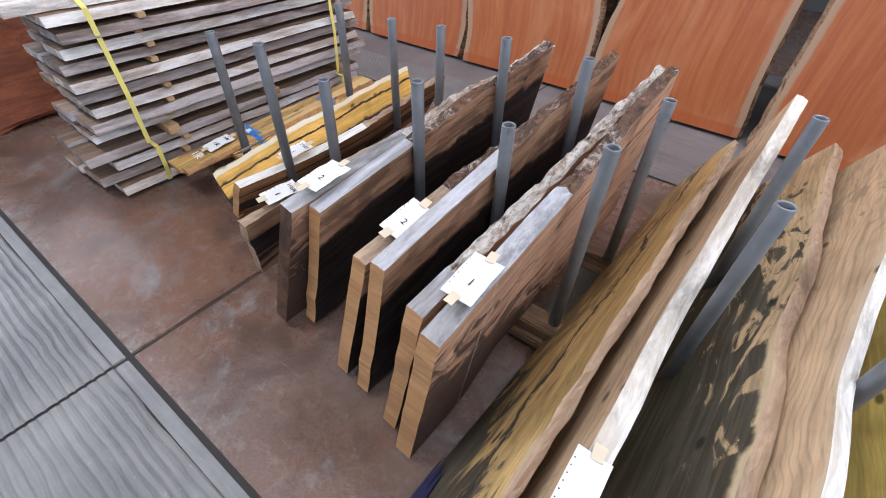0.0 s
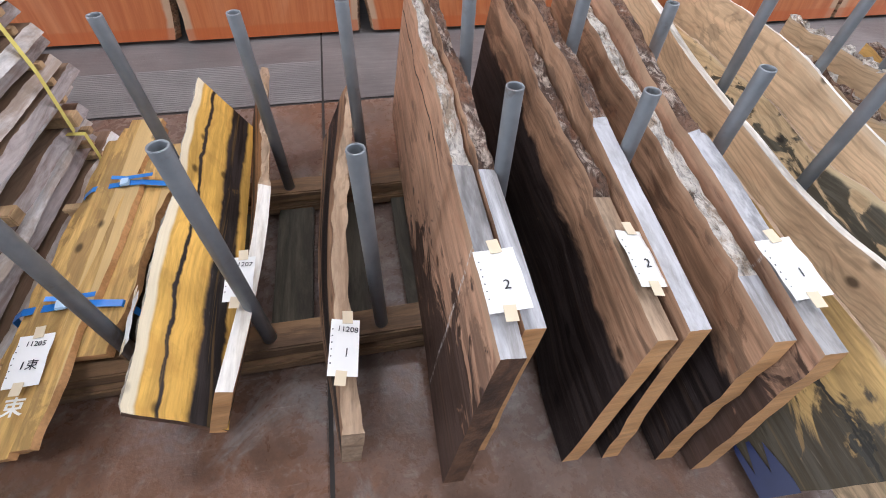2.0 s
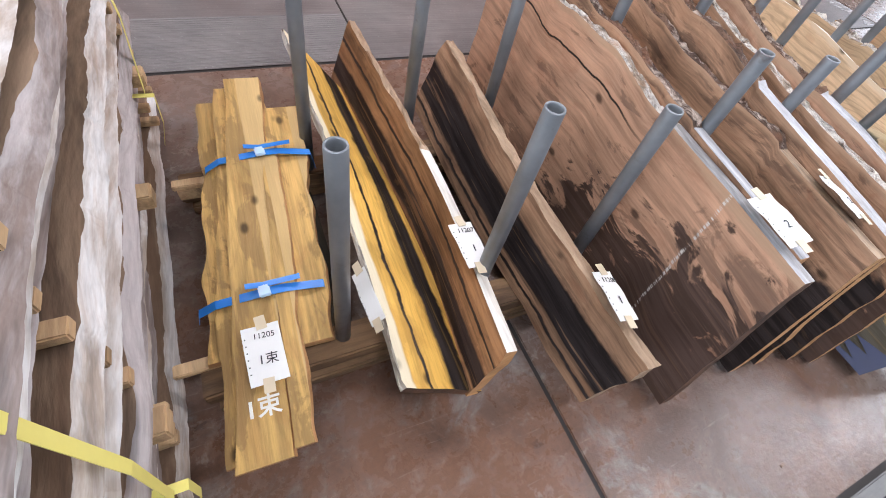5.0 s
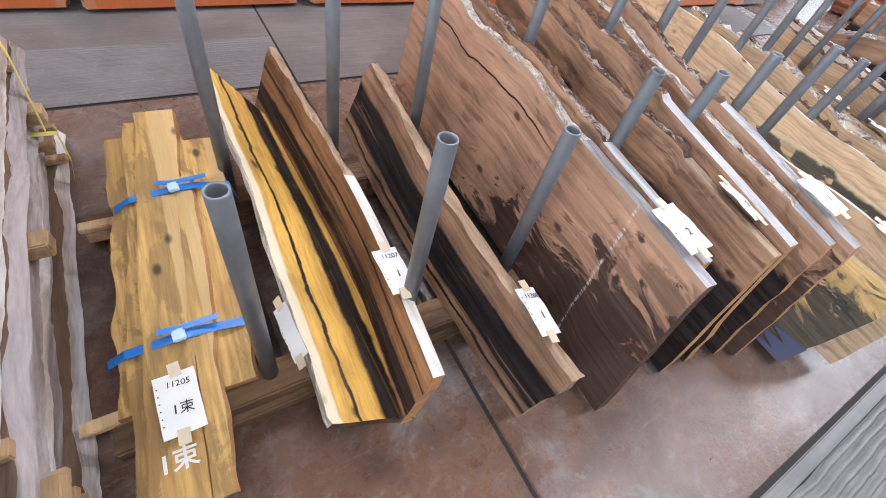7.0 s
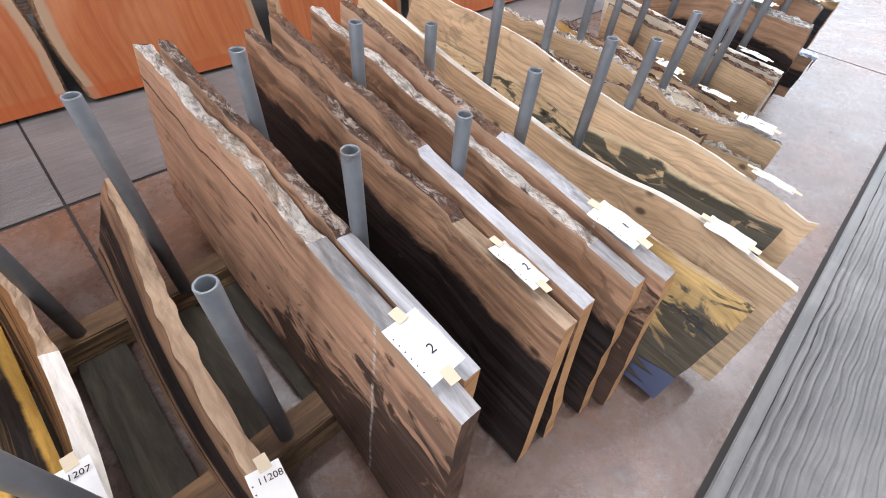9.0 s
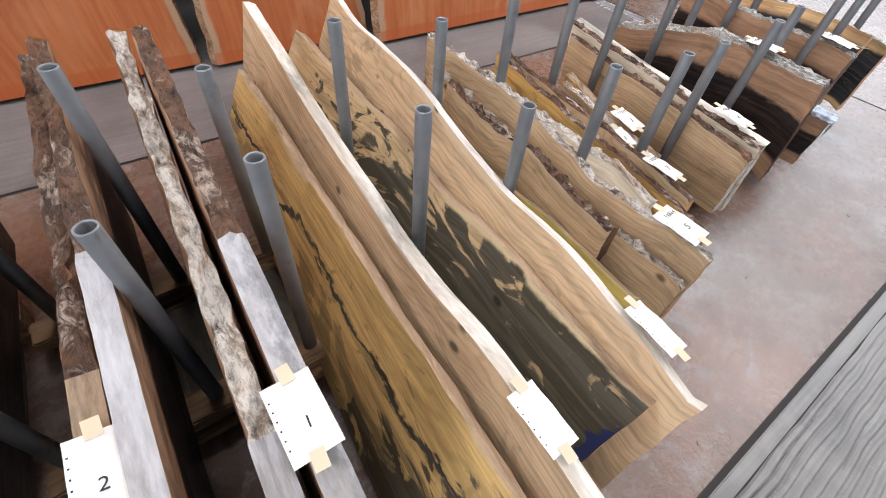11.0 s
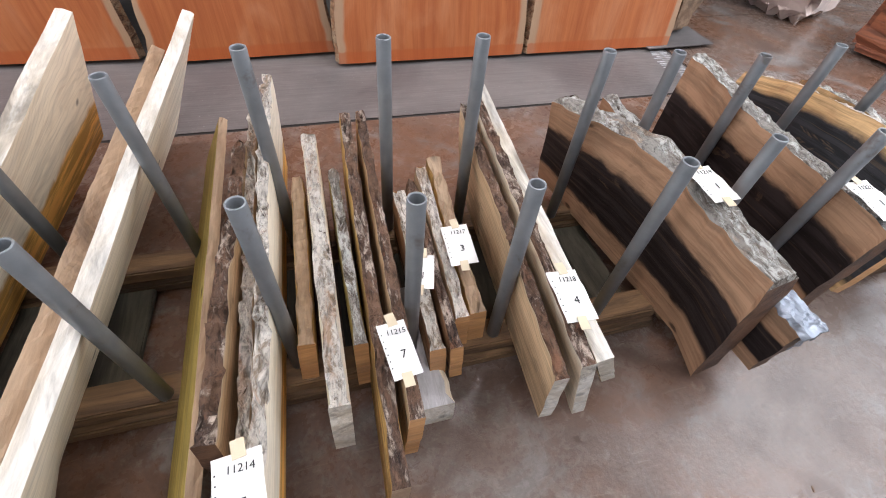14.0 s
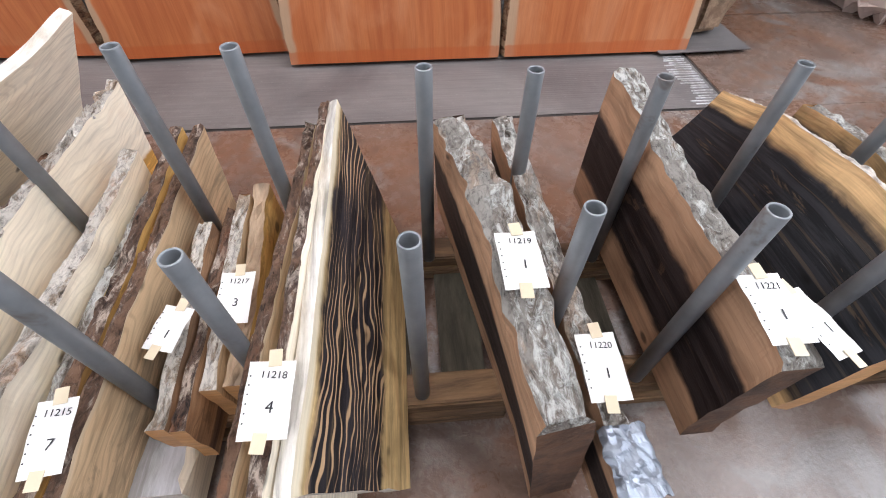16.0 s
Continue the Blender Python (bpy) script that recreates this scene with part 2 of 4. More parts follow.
def grey_strip(name, a, b):
    g = Graph(name)
    p = g.t.nodes.new("ShaderNodeNewGeometry").outputs["Position"]
    big = g.noise(p, 1.3, 5, 0.65, 0.5)
    long = g.noise(g.scaled(p, (2.5, 42, 1)), 1.0, 5, 0.65, 0.5)
    fine = g.noise(p, 60, 4, 0.6)
    col = g.mix(g.step(big, 0.3, 0.7), a, b)
    col = g.mul(col, g.math("ADD", g.math("MULTIPLY", long, 0.7), 0.62))
    col = g.mix(g.math("MULTIPLY", g.step(fine, 0.62, 0.72), 0.3), col, (0.4, 0.4, 0.4))
    return g.done(col, g.math("ADD", 0.3, g.math("MULTIPLY", big, 0.35)), g.math("ADD", fine, long), 0.22, 0.004)


def orange_face():
    g = Graph("red_heartwood")
    r = g.rand()
    uvm = g.uv("metres")
    v = g.node("ShaderNodeSeparateXYZ", Vector=g.uv("band")).outputs
    gr = g.noise(g.scaled(uvm, (1.2, 26, 1), r), 1.0, 6, 0.65, 0.4)
    big = g.noise(g.scaled(uvm, (1.1, 2.6, 1), r), 1.0, 5, 0.6, 0.9)
    col = g.mix(g.step(gr, 0.3, 0.7), (0.47, 0.15, 0.05), (0.36, 0.095, 0.03))
    col = g.mix(g.math("MULTIPLY", g.step(big, 0.45, 0.75), 0.65), col, (0.56, 0.25, 0.12))
    off = g.math("ABSOLUTE", g.math("SUBTRACT", v[1], 0.5))
    sap = g.step(g.math("ADD", off, g.math("MULTIPLY", g.math("SUBTRACT", big, 0.5), 0.08)), 0.44, 0.465)
    col = g.mix(sap, col, (0.42, 0.27, 0.17))
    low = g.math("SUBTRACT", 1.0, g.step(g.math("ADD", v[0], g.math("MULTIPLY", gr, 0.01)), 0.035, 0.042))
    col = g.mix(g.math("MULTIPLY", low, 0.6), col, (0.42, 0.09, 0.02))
    fine = g.noise(g.scaled(uvm, (8, 180, 1), r), 1.0, 3, 0.6)
    col = g.mul(col, g.math("ADD", g.math("MULTIPLY", fine, 0.3), 0.85))
    return g.done(col, 0.42, fine, 0.12, 0.002)


def steel():
    g = Graph("galvanised_steel")
    p = g.scaled(g.obj(), (1, 1, 1), g.rand())
    n = g.noise(p, 12, 4, 0.6)
    f = g.noise(g.scaled(p, (60, 60, 8)), 1.0, 3, 0.6)
    rust = g.step(g.noise(p, 5, 5, 0.7, 0.6), 0.58, 0.72)
    col = g.mix(n, (0.15, 0.165, 0.18), (0.33, 0.355, 0.38))
    col = g.mix(g.math("MULTIPLY", rust, 0.7), col, (0.13, 0.095, 0.075))
    return g.done(col, g.math("ADD", 0.36, g.math("MULTIPLY", f, 0.25)), f, 0.1, 0.001, 0.4)


M_CONC = concrete_floor()
M_STRIP = grey_strip("worn_grey_strip", (0.15, 0.15, 0.148), (0.265, 0.26, 0.25))
M_STRIP2 = grey_strip("grey_back_strip", (0.11, 0.1, 0.1), (0.19, 0.175, 0.17))
M_GAP = plain("dirty_joint", (0.03, 0.026, 0.024), 0.9)
# hall shell, out of view: grey kept dark so little light bounces into shadows
M_WALL = plain("painted_wall", (0.08, 0.08, 0.08), 0.8, 6, 0.2)
M_CEIL = plain("ceiling_sheet", (0.08, 0.08, 0.08), 0.8, 4, 0.2)
M_STEEL = steel()
M_ORANGE = orange_face()
M_ORANGE_EDGE = bark("red_slab_live_edge", (0.42, 0.24, 0.13), (0.2, 0.09, 0.05), (0.55, 0.38, 0.24), 0.6)
M_PAPER = plain("white_paper", (0.8, 0.8, 0.78), 0.7, 20, 0.06, 0, 0.05)
M_TAPE = plain("masking_tape", (0.66, 0.56, 0.4), 0.6, 40, 0.12)
M_INK = plain("black_ink", (0.02, 0.02, 0.025), 0.6, 30, 0.05)
M_CHALK = plain("white_chalk", (0.78, 0.77, 0.72), 0.9, 60, 0.3)
M_BLUE = plain("blue_plastic_band", (0.02, 0.2, 0.62), 0.35, 50, 0.12)
M_BLUEPATCH = plain("dark_blue_patch", (0.008, 0.016, 0.075), 0.4, 14, 0.35)
M_BUCKLE = plain("pale_blue_buckle", (0.45, 0.62, 0.78), 0.35)
M_YELLOW = plain("yellow_strapping", (0.88, 0.78, 0.22), 0.4, 30, 0.15)
# bearers and dark planks: wood colours lowered further for the shade under the racks
M_BEAM = sawn("pallet_timber", (0.24, 0.14, 0.07), (0.1, 0.058, 0.032), 0.8, "x")
M_PLANK = sawn("shade_dark_plank", (0.095, 0.085, 0.06), (0.045, 0.038, 0.028), 0.8)
M_STICK = sawn("new_sticker_wood", (0.62, 0.43, 0.24), (0.5, 0.32, 0.17), 0.7)
M_GREYWOOD = sawn("grey_weathered_board", (0.5, 0.45, 0.44), (0.25, 0.19, 0.165), 0.8)
M_PALEWOOD = sawn("whitened_board", (0.78, 0.76, 0.74), (0.46, 0.37, 0.3), 0.75, "y", 0.4)
M_BROWNWOOD = sawn("brown_rough_board", (0.3, 0.2, 0.13), (0.17, 0.1, 0.06), 0.8)
M_GREYEDGE = sawn("grey_sawn_edge", (0.5, 0.5, 0.52), (0.3, 0.285, 0.275), 0.7)
M_WHITEEDGE = sawn("white_sapwood_edge", (0.76, 0.73, 0.67), (0.56, 0.5, 0.41), 0.7)
M_TANEDGE = sawn("tan_sawn_edge", (0.46, 0.33, 0.22), (0.33, 0.22, 0.14), 0.7)
M_ENDTAN = sawn("sealed_end_grain", (0.64, 0.35, 0.155), (0.52, 0.27, 0.11), 0.5, "x", 0.2)
M_ENDBROWN = sawn("brown_end_grain", (0.15, 0.075, 0.042), (0.07, 0.036, 0.022), 0.6)
M_BARK = bark("brown_white_bark", (0.22, 0.125, 0.08), (0.1, 0.06, 0.045), (0.64, 0.52, 0.43), 1.0, 0.2)
M_BARKPALE = bark("pale_bark", (0.42, 0.33, 0.25), (0.25, 0.18, 0.13), (0.8, 0.75, 0.68), 1.0, 1.0)
M_MOSS = bark("lichen_bark", (0.33, 0.31, 0.28), (0.17, 0.13, 0.1), (0.68, 0.69, 0.66))
M_REDROUGH = sawn("red_rough_timber", (0.36, 0.12, 0.055), (0.22, 0.07, 0.035), 0.7)
M_FOIL = plain("crumpled_foil_wrap", (0.25, 0.28, 0.33), 0.36, 60, 0.5, 0.6, 0.6)
M_WRAP = plain("clear_wrap_bundle", (0.5, 0.4, 0.36), 0.25, 12, 0.4, 0, 0.6)

W_WALNUT = wood_face("walnut_brown_face", (0.03, 0.018, 0.015), (0.52, 0.31, 0.2), (0.52, 0.34, 0.22), -0.9, -0.3, 0.1, 0.42, 0.97, figure=0.7, pv=0.15, pu=0.15, crack=0.82, zone=(0.58, 0.85, 0.92), rings=0.12)
W_BLACK = wood_face("black_heart_face", (0.014, 0.009, 0.008), (0.46, 0.27, 0.165), (0.48, 0.3, 0.19), -0.5, 0.74, 0.07, 0.4, 0.98, rings=0.15, streaks=0.06)
W_YELLOW = wood_face("yellow_persimmon_face", (0.03, 0.028, 0.022), (0.6, 0.4, 0.16), (0.66, 0.52, 0.32), -0.9, -0.3, 0.12, 0.45, 0.985, figure=0.65, pv=0.3, zone=(0.3, 0.85, 0.94), rings=0.5, line=0.62)
W_BEIGE = wood_face("beige_face", (0.05, 0.045, 0.035), (0.6, 0.43, 0.265), (0.66, 0.52, 0.36), -0.9, -0.3, 0.1, 0.3, 0.985, figure=0.5, pv=0.2, rings=0.6)
W_OLIVE = wood_face("tan_face_with_olive_heart", (0.035, 0.033, 0.024), (0.58, 0.42, 0.24), (0.66, 0.52, 0.32), -0.9, -0.3, 0.1, 0.2, 0.985, figure=0.5, zone=(1.15, 1.5, 0.96), rings=0.6)
W_GREEN = wood_face("greenish_yellow_face", (0.12, 0.085, 0.03), (0.5, 0.38, 0.11), (0.6, 0.5, 0.28), -1, -0.2, 0.05, 0.1, 0.985, figure=0.55)
W_GOLD = wood_face("gold_black_striped_face", (0.012, 0.008, 0.007), (0.66, 0.385, 0.085), (0.8, 0.7, 0.5), 0.12, 0.4, 0.04, 0.1, 0.9, streaks=0.15, line=0.72, rings=0.25, figure=0.55)
W_GOLD2 = wood_face("tan_dark_striped_face", (0.02, 0.012, 0.01), (0.4, 0.21, 0.1), (0.6, 0.4, 0.2), 0.2, 0.5, 0.035, 0.25, 1.1, streaks=0.5, line=0.72)
W_STRIPE = wood_face("tan_black_banded_face", (0.012, 0.009, 0.009), (0.38, 0.23, 0.14), (0.4, 0.26, 0.17), 0.24, 0.72, 0.035, 0.15, 1.1, streaks=0.6, line=0.14)
W_EBONY = wood_face("ebony_face", (0.012, 0.008, 0.008), (0.43, 0.26, 0.16), (0.42, 0.25, 0.15), 0.24, 0.72, 0.045, 0.15, 1.1, streaks=0.1, rings=0.2, figure=0.55)
W_EBONY2 = wood_face("black_blue_face", (0.01, 0.011, 0.014), (0.55, 0.36, 0.18), (0.6, 0.42, 0.24), 0.1, 0.86, 0.025, 0.05, 1.1)
W_ZEBRA = wood_face("zebra_face", (0.012, 0.01, 0.012), (0.6, 0.42, 0.2), (0.74, 0.66, 0.5), 0.3, 0.92, 0.045, 0.0, 0.95, zebra=1.0, rings=0.2)
W_CREAM = wood_face("cream_sapwood_face", (0.3, 0.2, 0.12), (0.84, 0.76, 0.62), (0.84, 0.78, 0.68), -1, -0.3, 0.05, 0.08, 1.1, figure=0.3, rings=0.35)
W_CREAMGOLD = wood_face("cream_over_gold_face", (0.45, 0.24, 0.06), (0.84, 0.76, 0.62), (0.84, 0.78, 0.68), -1, 0.34, 0.05, 0.05, 1.1, figure=0.25)
W_HONEY = wood_face("honey_board_face", (0.12, 0.07, 0.03), (0.6, 0.375, 0.13), (0.66, 0.45, 0.2), -2, -1, 0.06, 0.5, 1.1, figure=0.7)
W_BROWN = wood_face("brown_board_face", (0.06, 0.035, 0.025), (0.36, 0.21, 0.12), (0.5, 0.34, 0.2), 0.1, 0.3, 0.08, 0.4, 1.1)


# ---- builders ----
def put_mesh(name, verts, faces, mats, idx=None, parent=None, smooth=False):
    me = bpy.data.meshes.new(name)
    me.from_pydata([tuple(v) for v in verts], [], faces)
    for m in mats:
        me.materials.append(m)
    if idx:
        me.polygons.foreach_set("material_index", idx)
    if smooth:
        me.polygons.foreach_set("use_smooth", [True] * len(me.polygons))
    me.update()
    ob = new(name, me)
    if parent:
        ob.parent = parent
    return ob


def box_mesh(name, sx, sy, sz, mat, bevel=0.004, rough=0.0):
    """A worn-edged block with its base at z = 0, centred in x and y."""
    bm = bmesh.new()
    bmesh.ops.create_cube(bm, size=1.0)
    bmesh.ops.scale(bm, vec=(sx, sy, sz), verts=bm.verts)
    bmesh.ops.translate(bm, vec=(0, 0, sz / 2), verts=bm.verts)
    if rough:
        long = [e for e in bm.edges if e.calc_length() > 0.8 * max(sx, sy, sz)]
        bmesh.ops.subdivide_edges(bm, edges=long, cuts=8, use_grid_fill=True)
        for v in bm.verts:
            k = noise.noise_vector(v.co * 5 + Vector((sx * 31, sy * 17, sz * 77)))
            v.co += Vector((k.x, k.y * 0.3, k.z)) * rough
    if bevel:
        bmesh.ops.bevel(bm, geom=[e for e in bm.edges if e.is_boundary is False and e.calc_face_angle(0) > 0.7], offset=bevel, segments=2, affect="EDGES")
    me = bpy.data.meshes.new(name)
    bm.to_mesh(me)
    bm.free()
    me.materials.append(mat)
    return me


def box(name, sx, sy, sz, m, mat, parent=None, bevel=0.004, rough=0.0):
    ob = new(name, box_mesh(name, sx, sy, sz, mat, bevel, rough))
    if parent:
        ob.parent = parent
    ob.matrix_basis = m
    return ob


def slab(name, ft, bt, fb, bb, th, face, edge, end, label, category="wood slab", amp=0.012, rise=0.0, sawn_to=0.0, sawn_mat=None, low=None,
         nu=80, nv=8, seed=0, group="", bulge=0.0, face2=None, rag=1.0):
    """A live-edge slab on its long edge. ft, bt, fb, bb: middle of the top and bottom edge at the front and back end; th: thickness.
    edge: live-edge material; the first sawn_to of the length is squared off with sawn_mat; rise: bow of the top edge; low: height of the bearer under it."""
    ft, bt, fb, bb = Vector(ft), Vector(bt), Vector(fb), Vector(bb)
    rnd = random.Random(seed * 7 + len(label))
    off = Vector((rnd.uniform(0, 50), rnd.uniform(0, 50), rnd.uniform(0, 50)))
    side = (bt - ft).cross(ft - fb)
    side.normalize()
    if side.x < 0:
        side = -side
    length, height = (bt - ft).length, (ft - fb).length
    verts, uvm, uvb = [], [], []
    ne = 3
    n = 2 * (nv + 1) + ne
    for i in range(nu + 1):
        u = i / nu
        live = 1.0 if u > sawn_to else 0.15
        top = ft.lerp(bt, u)
        bot = fb.lerp(bb, u)
        if low is not None and top.y > -0.13:
            bot.z = max(bot.z, low)
        elif low is not None and top.y > -0.3:
            k = (top.y + 0.3) / 0.17
            bot.z = max(bot.z, bot.z * (1 - k) + low * k)
        top = top + Vector((0, 0, rise * math.sin(math.pi * u)))
        wob = noise.noise(off + Vector((u * length * 2.6, 0, 0))) * 1.7 + 0.6 * rag * noise.noise(off + Vector((u * length * 9, 3, 0)))
        top = top + (top - bot).normalized() * wob * amp * live
        wave = side * bulge * math.sin(math.pi * u * 1.3)
        pts = []
        for j in range(nv + 1):
            v = j / nv
            p = bot.lerp(top, v)
            k = 1.0 - 0.38 * max(0, v - 0.8) * 5 * live * rag * (0.5 + 0.9 * noise.noise(off + Vector((u * length * 16, v * 3, 21))))
            pts.append((p - side * th / 2 * k + wave, v))
        for j in range(ne):
            a = (j + 1) / (ne + 1)
            q = top + side * th * (a - 0.5) + wave
            jag = noise.noise(off + Vector((u * length * 22, a * 4, 5))) * amp * 1.1 * live * rag + 0.5 * amp * live * rag * noise.noise(off + Vector((u * length * 55, a * 9, 8))) + 0.004 * live * math.sin(math.pi * a)
            pts.append((q + Vector((0, 0, jag)) + side * noise.noise(off + Vector((u * length * 25, a * 9, 11))) * amp * 0.7 * live * rag, 1.0))
        for j in range(nv, -1, -1):
            v = j / nv
            p = bot.lerp(top, v)
            k = 1.0 - 0.38 * max(0, v - 0.8) * 5 * live * rag * (0.5 + 0.9 * noise.noise(off + Vector((u * length * 16, v * 3, 21))))
            pts.append((p + side * th / 2 * k + wave, v))
        for p, v in pts:
            if i in (0, nu):
                p = p + (bt - ft).normalized() * 0.009 * noise.noise(off + Vector((v * height * 14, i, 2)))
            verts.append(p)
            uvm.append((u * length, v * height))
            uvb.append((u, v))
    faces, idx = [], []
    for i in range(nu):
        for j in range(n):
            a, b = i * n + j, i * n + (j + 1) % n
            faces.append((a, b, b + n, a + n))
            if nv <= j < nv + ne + 1:
                idx.append(3 if (i + 0.5) / nu < sawn_to else 1)
            else:
                idx.append(4 if j > nv + ne else 0)
    for base, m in ((0, 2), (nu * n, 2)):
        for j in range(nv):
            q = (base + j, base + j + 1, base + n - 2 - j, base + n - 1 - j)
            faces.append(q if base else q[::-1])
            idx.append(m)
        cap = tuple(base + nv + j for j in range(ne + 2))
        faces.append(cap if base else cap[::-1])
        idx.append(m)
    ob = put_mesh(name, verts, faces, [face, edge, end, sawn_mat or edge, face2 or face], idx)
    me = ob.data
    for layer, src in (("metres", uvm), ("band", uvb)):
        lay = me.uv_layers.new(name=layer)
        flat = [0.0] * (2 * len(me.loops))
        for li, loop in enumerate(me.loops):
            flat[2 * li], flat[2 * li + 1] = src[loop.vertex_index]
        lay.data.foreach_set("uv", flat)
    bm = bmesh.new()
    bm.from_mesh(me)
    bmesh.ops.recalc_face_normals(bm, faces=bm.faces)
    bm.to_mesh(me)
    bm.free()
    tagged(ob, label, category, group)
    return ob


def frame_from(o, ux, uy):
    ux, uy = Vector(ux).normalized(), Vector(uy)
    n = ux.cross(uy).normalized()
    uy = n.cross(ux)
    m = Matrix((ux, uy, n)).transposed().to_4x4()
    m.translation = o
    return m


def writing(text, size, m, parent, mat=None):
    c = bpy.data.curves.new("writing", "FONT")
    c.body, c.size, c.align_x, c.align_y = text, size, "CENTER", "CENTER"
    c.extrude, c.offset, c.resolution_u = 0.0004, 0.0 if size < 0.05 else 0.001, 3
    c.materials.append(mat or M_INK)
    ob = new("writing", c)
    ob.parent = parent
    ob.matrix_basis = m
    return ob


def price_tag(o, ux, uy, lines, w=0.085, h=0.135, label="", flip=False):
    """A paper lot tag held by a strip of masking tape at each end; o is its middle, ux to its right, uy up the sheet."""
    nu, nv = 5, 8
    verts, faces = [], []
    for i in range(nu + 1):
        for j in range(nv + 1):
            a, b = i / nu - 0.5, j / nv - 0.5
            verts.append((a * w, b * h, 0.006 + 0.0012 * abs(a * 2) ** 2 * math.sin(j * 1.7) + 0.0015 * math.cos(b * 7)))
    for i in range(nu):
        for j in range(nv):
            k = i * (nv + 1) + j
            faces.append((k, k + nv + 1, k + nv + 2, k + 1))
    ob = put_mesh("price_tag", verts, faces, [M_PAPER])
    s = ob.modifiers.new("thick", "SOLIDIFY")
    s.thickness = 0.0008
    ob.matrix_basis = frame_from(o, ux, uy)
    for e in (-1, 1):
        box("tape", 0.026, 0.036, 0.0012, pose(0.004 * e, e * (h / 2 + 0.006), 0.0075, 0, 0, 4 * e), M_TAPE, ob, 0)
    z = 0.0094
    for k, (txt, size, yy) in enumerate(lines):
        writing(txt, size, pose(0.006, yy, z, 0, 0, -4), ob)
    for k in range(6):
        box("ruled_mark", 0.003, 0.003, 0.0006, pose(-w * 0.43, h * (0.3 - k * 0.12), 0.0082), M_INK, ob, 0)
    tagged(ob, label or "white paper lot tag taped to a slab", "tag", "paper lot tags")
    return ob


def pipe_mesh(height, r=0.0215):
    bm = bmesh.new()
    n = 20
    rings = [(r, 0), (r, height - 0.003), (r - 0.0008, height), (r - 0.004, height), (r - 0.0045, height - 0.004), (r - 0.0045, height - 0.25)]
    vs = [[bm.verts.new((rr * math.cos(2 * math.pi * k / n), rr * math.sin(2 * math.pi * k / n), z)) for k in range(n)] for rr, z in rings]
    for a, b in zip(vs, vs[1:]):
        for k in range(n):
            bm.faces.new((a[k], a[(k + 1) % n], b[(k + 1) % n], b[k]))
    bm.faces.new(vs[0][::-1])
    bm.faces.new(vs[-1])
    me = bpy.data.meshes.new("post")
    bm.to_mesh(me)
    bm.free()
    me.materials.append(M_STEEL)
    for p in me.polygons:
        p.use_smooth = abs(p.normal.z) < 0.5
    return me


# ---- the hall ----
X0, X1, Y0, Y1, ZC = -9.0, 9.0, -7.0, 7.0, 4.6


def wall(name, x0, x1, y0, y1, z0, z1):
    return tagged(box(name, x1 - x0, y1 - y0, z1 - z0, pose((x0 + x1) / 2, (y0 + y1) / 2, z0), M_WALL, None, 0.01), "plain painted hall wall", "wall", "", "structure")


wall("wall_north", X0, X1, Y1, Y1 + 0.2, 0, ZC)
wall("wall_west", X0 - 0.2, X0, Y0 - 0.2, Y1 + 0.2, 0, 1.7)
wall("wall_west_upper", X0 - 0.2, X0, Y0 - 0.2, Y1 + 0.2, 4.1, ZC)
wall("wall_west_end", X0 - 0.2, X0, Y0 - 0.2, -4.4, 1.7, 4.1)
wall("wall_west_side", X0 - 0.2, X0, 2.8, Y1 + 0.2, 1.7, 4.1)
wall("wall_south", X0, X1, Y0 - 0.2, Y0, 0, 2.2)
wall("wall_south_upper", X0, X1, Y0 - 0.2, Y0, 4.2, ZC)
wall("wall_south_end", X0, -7.2, Y0 - 0.2, Y0, 2.2, 4.2)
wall("wall_south_side", 5.2, X1, Y0 - 0.2, Y0, 2.2, 4.2)
wall("wall_east", X1, X1 + 0.2, Y0 - 0.2, -2.5, 0, ZC)
wall("wall_east_far", X1, X1 + 0.2, 3.7, Y1 + 0.2, 0, ZC)
wall("wall_east_lintel", X1, X1 + 0.2, -2.5, 3.7, 4.1, ZC)
tagged(box("ceiling", 18.4, 14.4, 0.2, pose(0, 0, ZC), M_CEIL, None, 0), "plain sheet ceiling of the hall", "ceiling", "", "structure")
roof = tagged(box("skylight", 3.6, 4.6, 0.03, pose(6.7, 0.0, 4.55), M_PAPER, None, 0.005), "translucent roof light in the ceiling", "skylight", "", "structure")
g = Graph("lit_tube")
g.put(g.b.inputs["Emission Color"], (1.0, 0.96, 0.9))
g.b.inputs["Emission Strength"].default_value = 6.0
M_LIT = g.m
# housings for the added fill tubes, all out of view
for tx, ty in TUBES:
    lamp = tagged(box("ceiling_lamp", 1.3, 0.3, 0.06, pose(tx, ty, 4.3), M_CEIL, None, 0.01), "added ceiling lamp out of view, for fill light", "lamp", "ceiling lamps")
    for dy in (-0.07, 0.07):
        box("tube", 1.2, 0.03, 0.03, pose(0, dy, -0.035), M_LIT, lamp, 0.01)
    for dx in (-0.5, 0.5):
        box("hanger", 0.02, 0.02, 0.25, pose(dx, 0, 0.055), M_CEIL, lamp, 0)

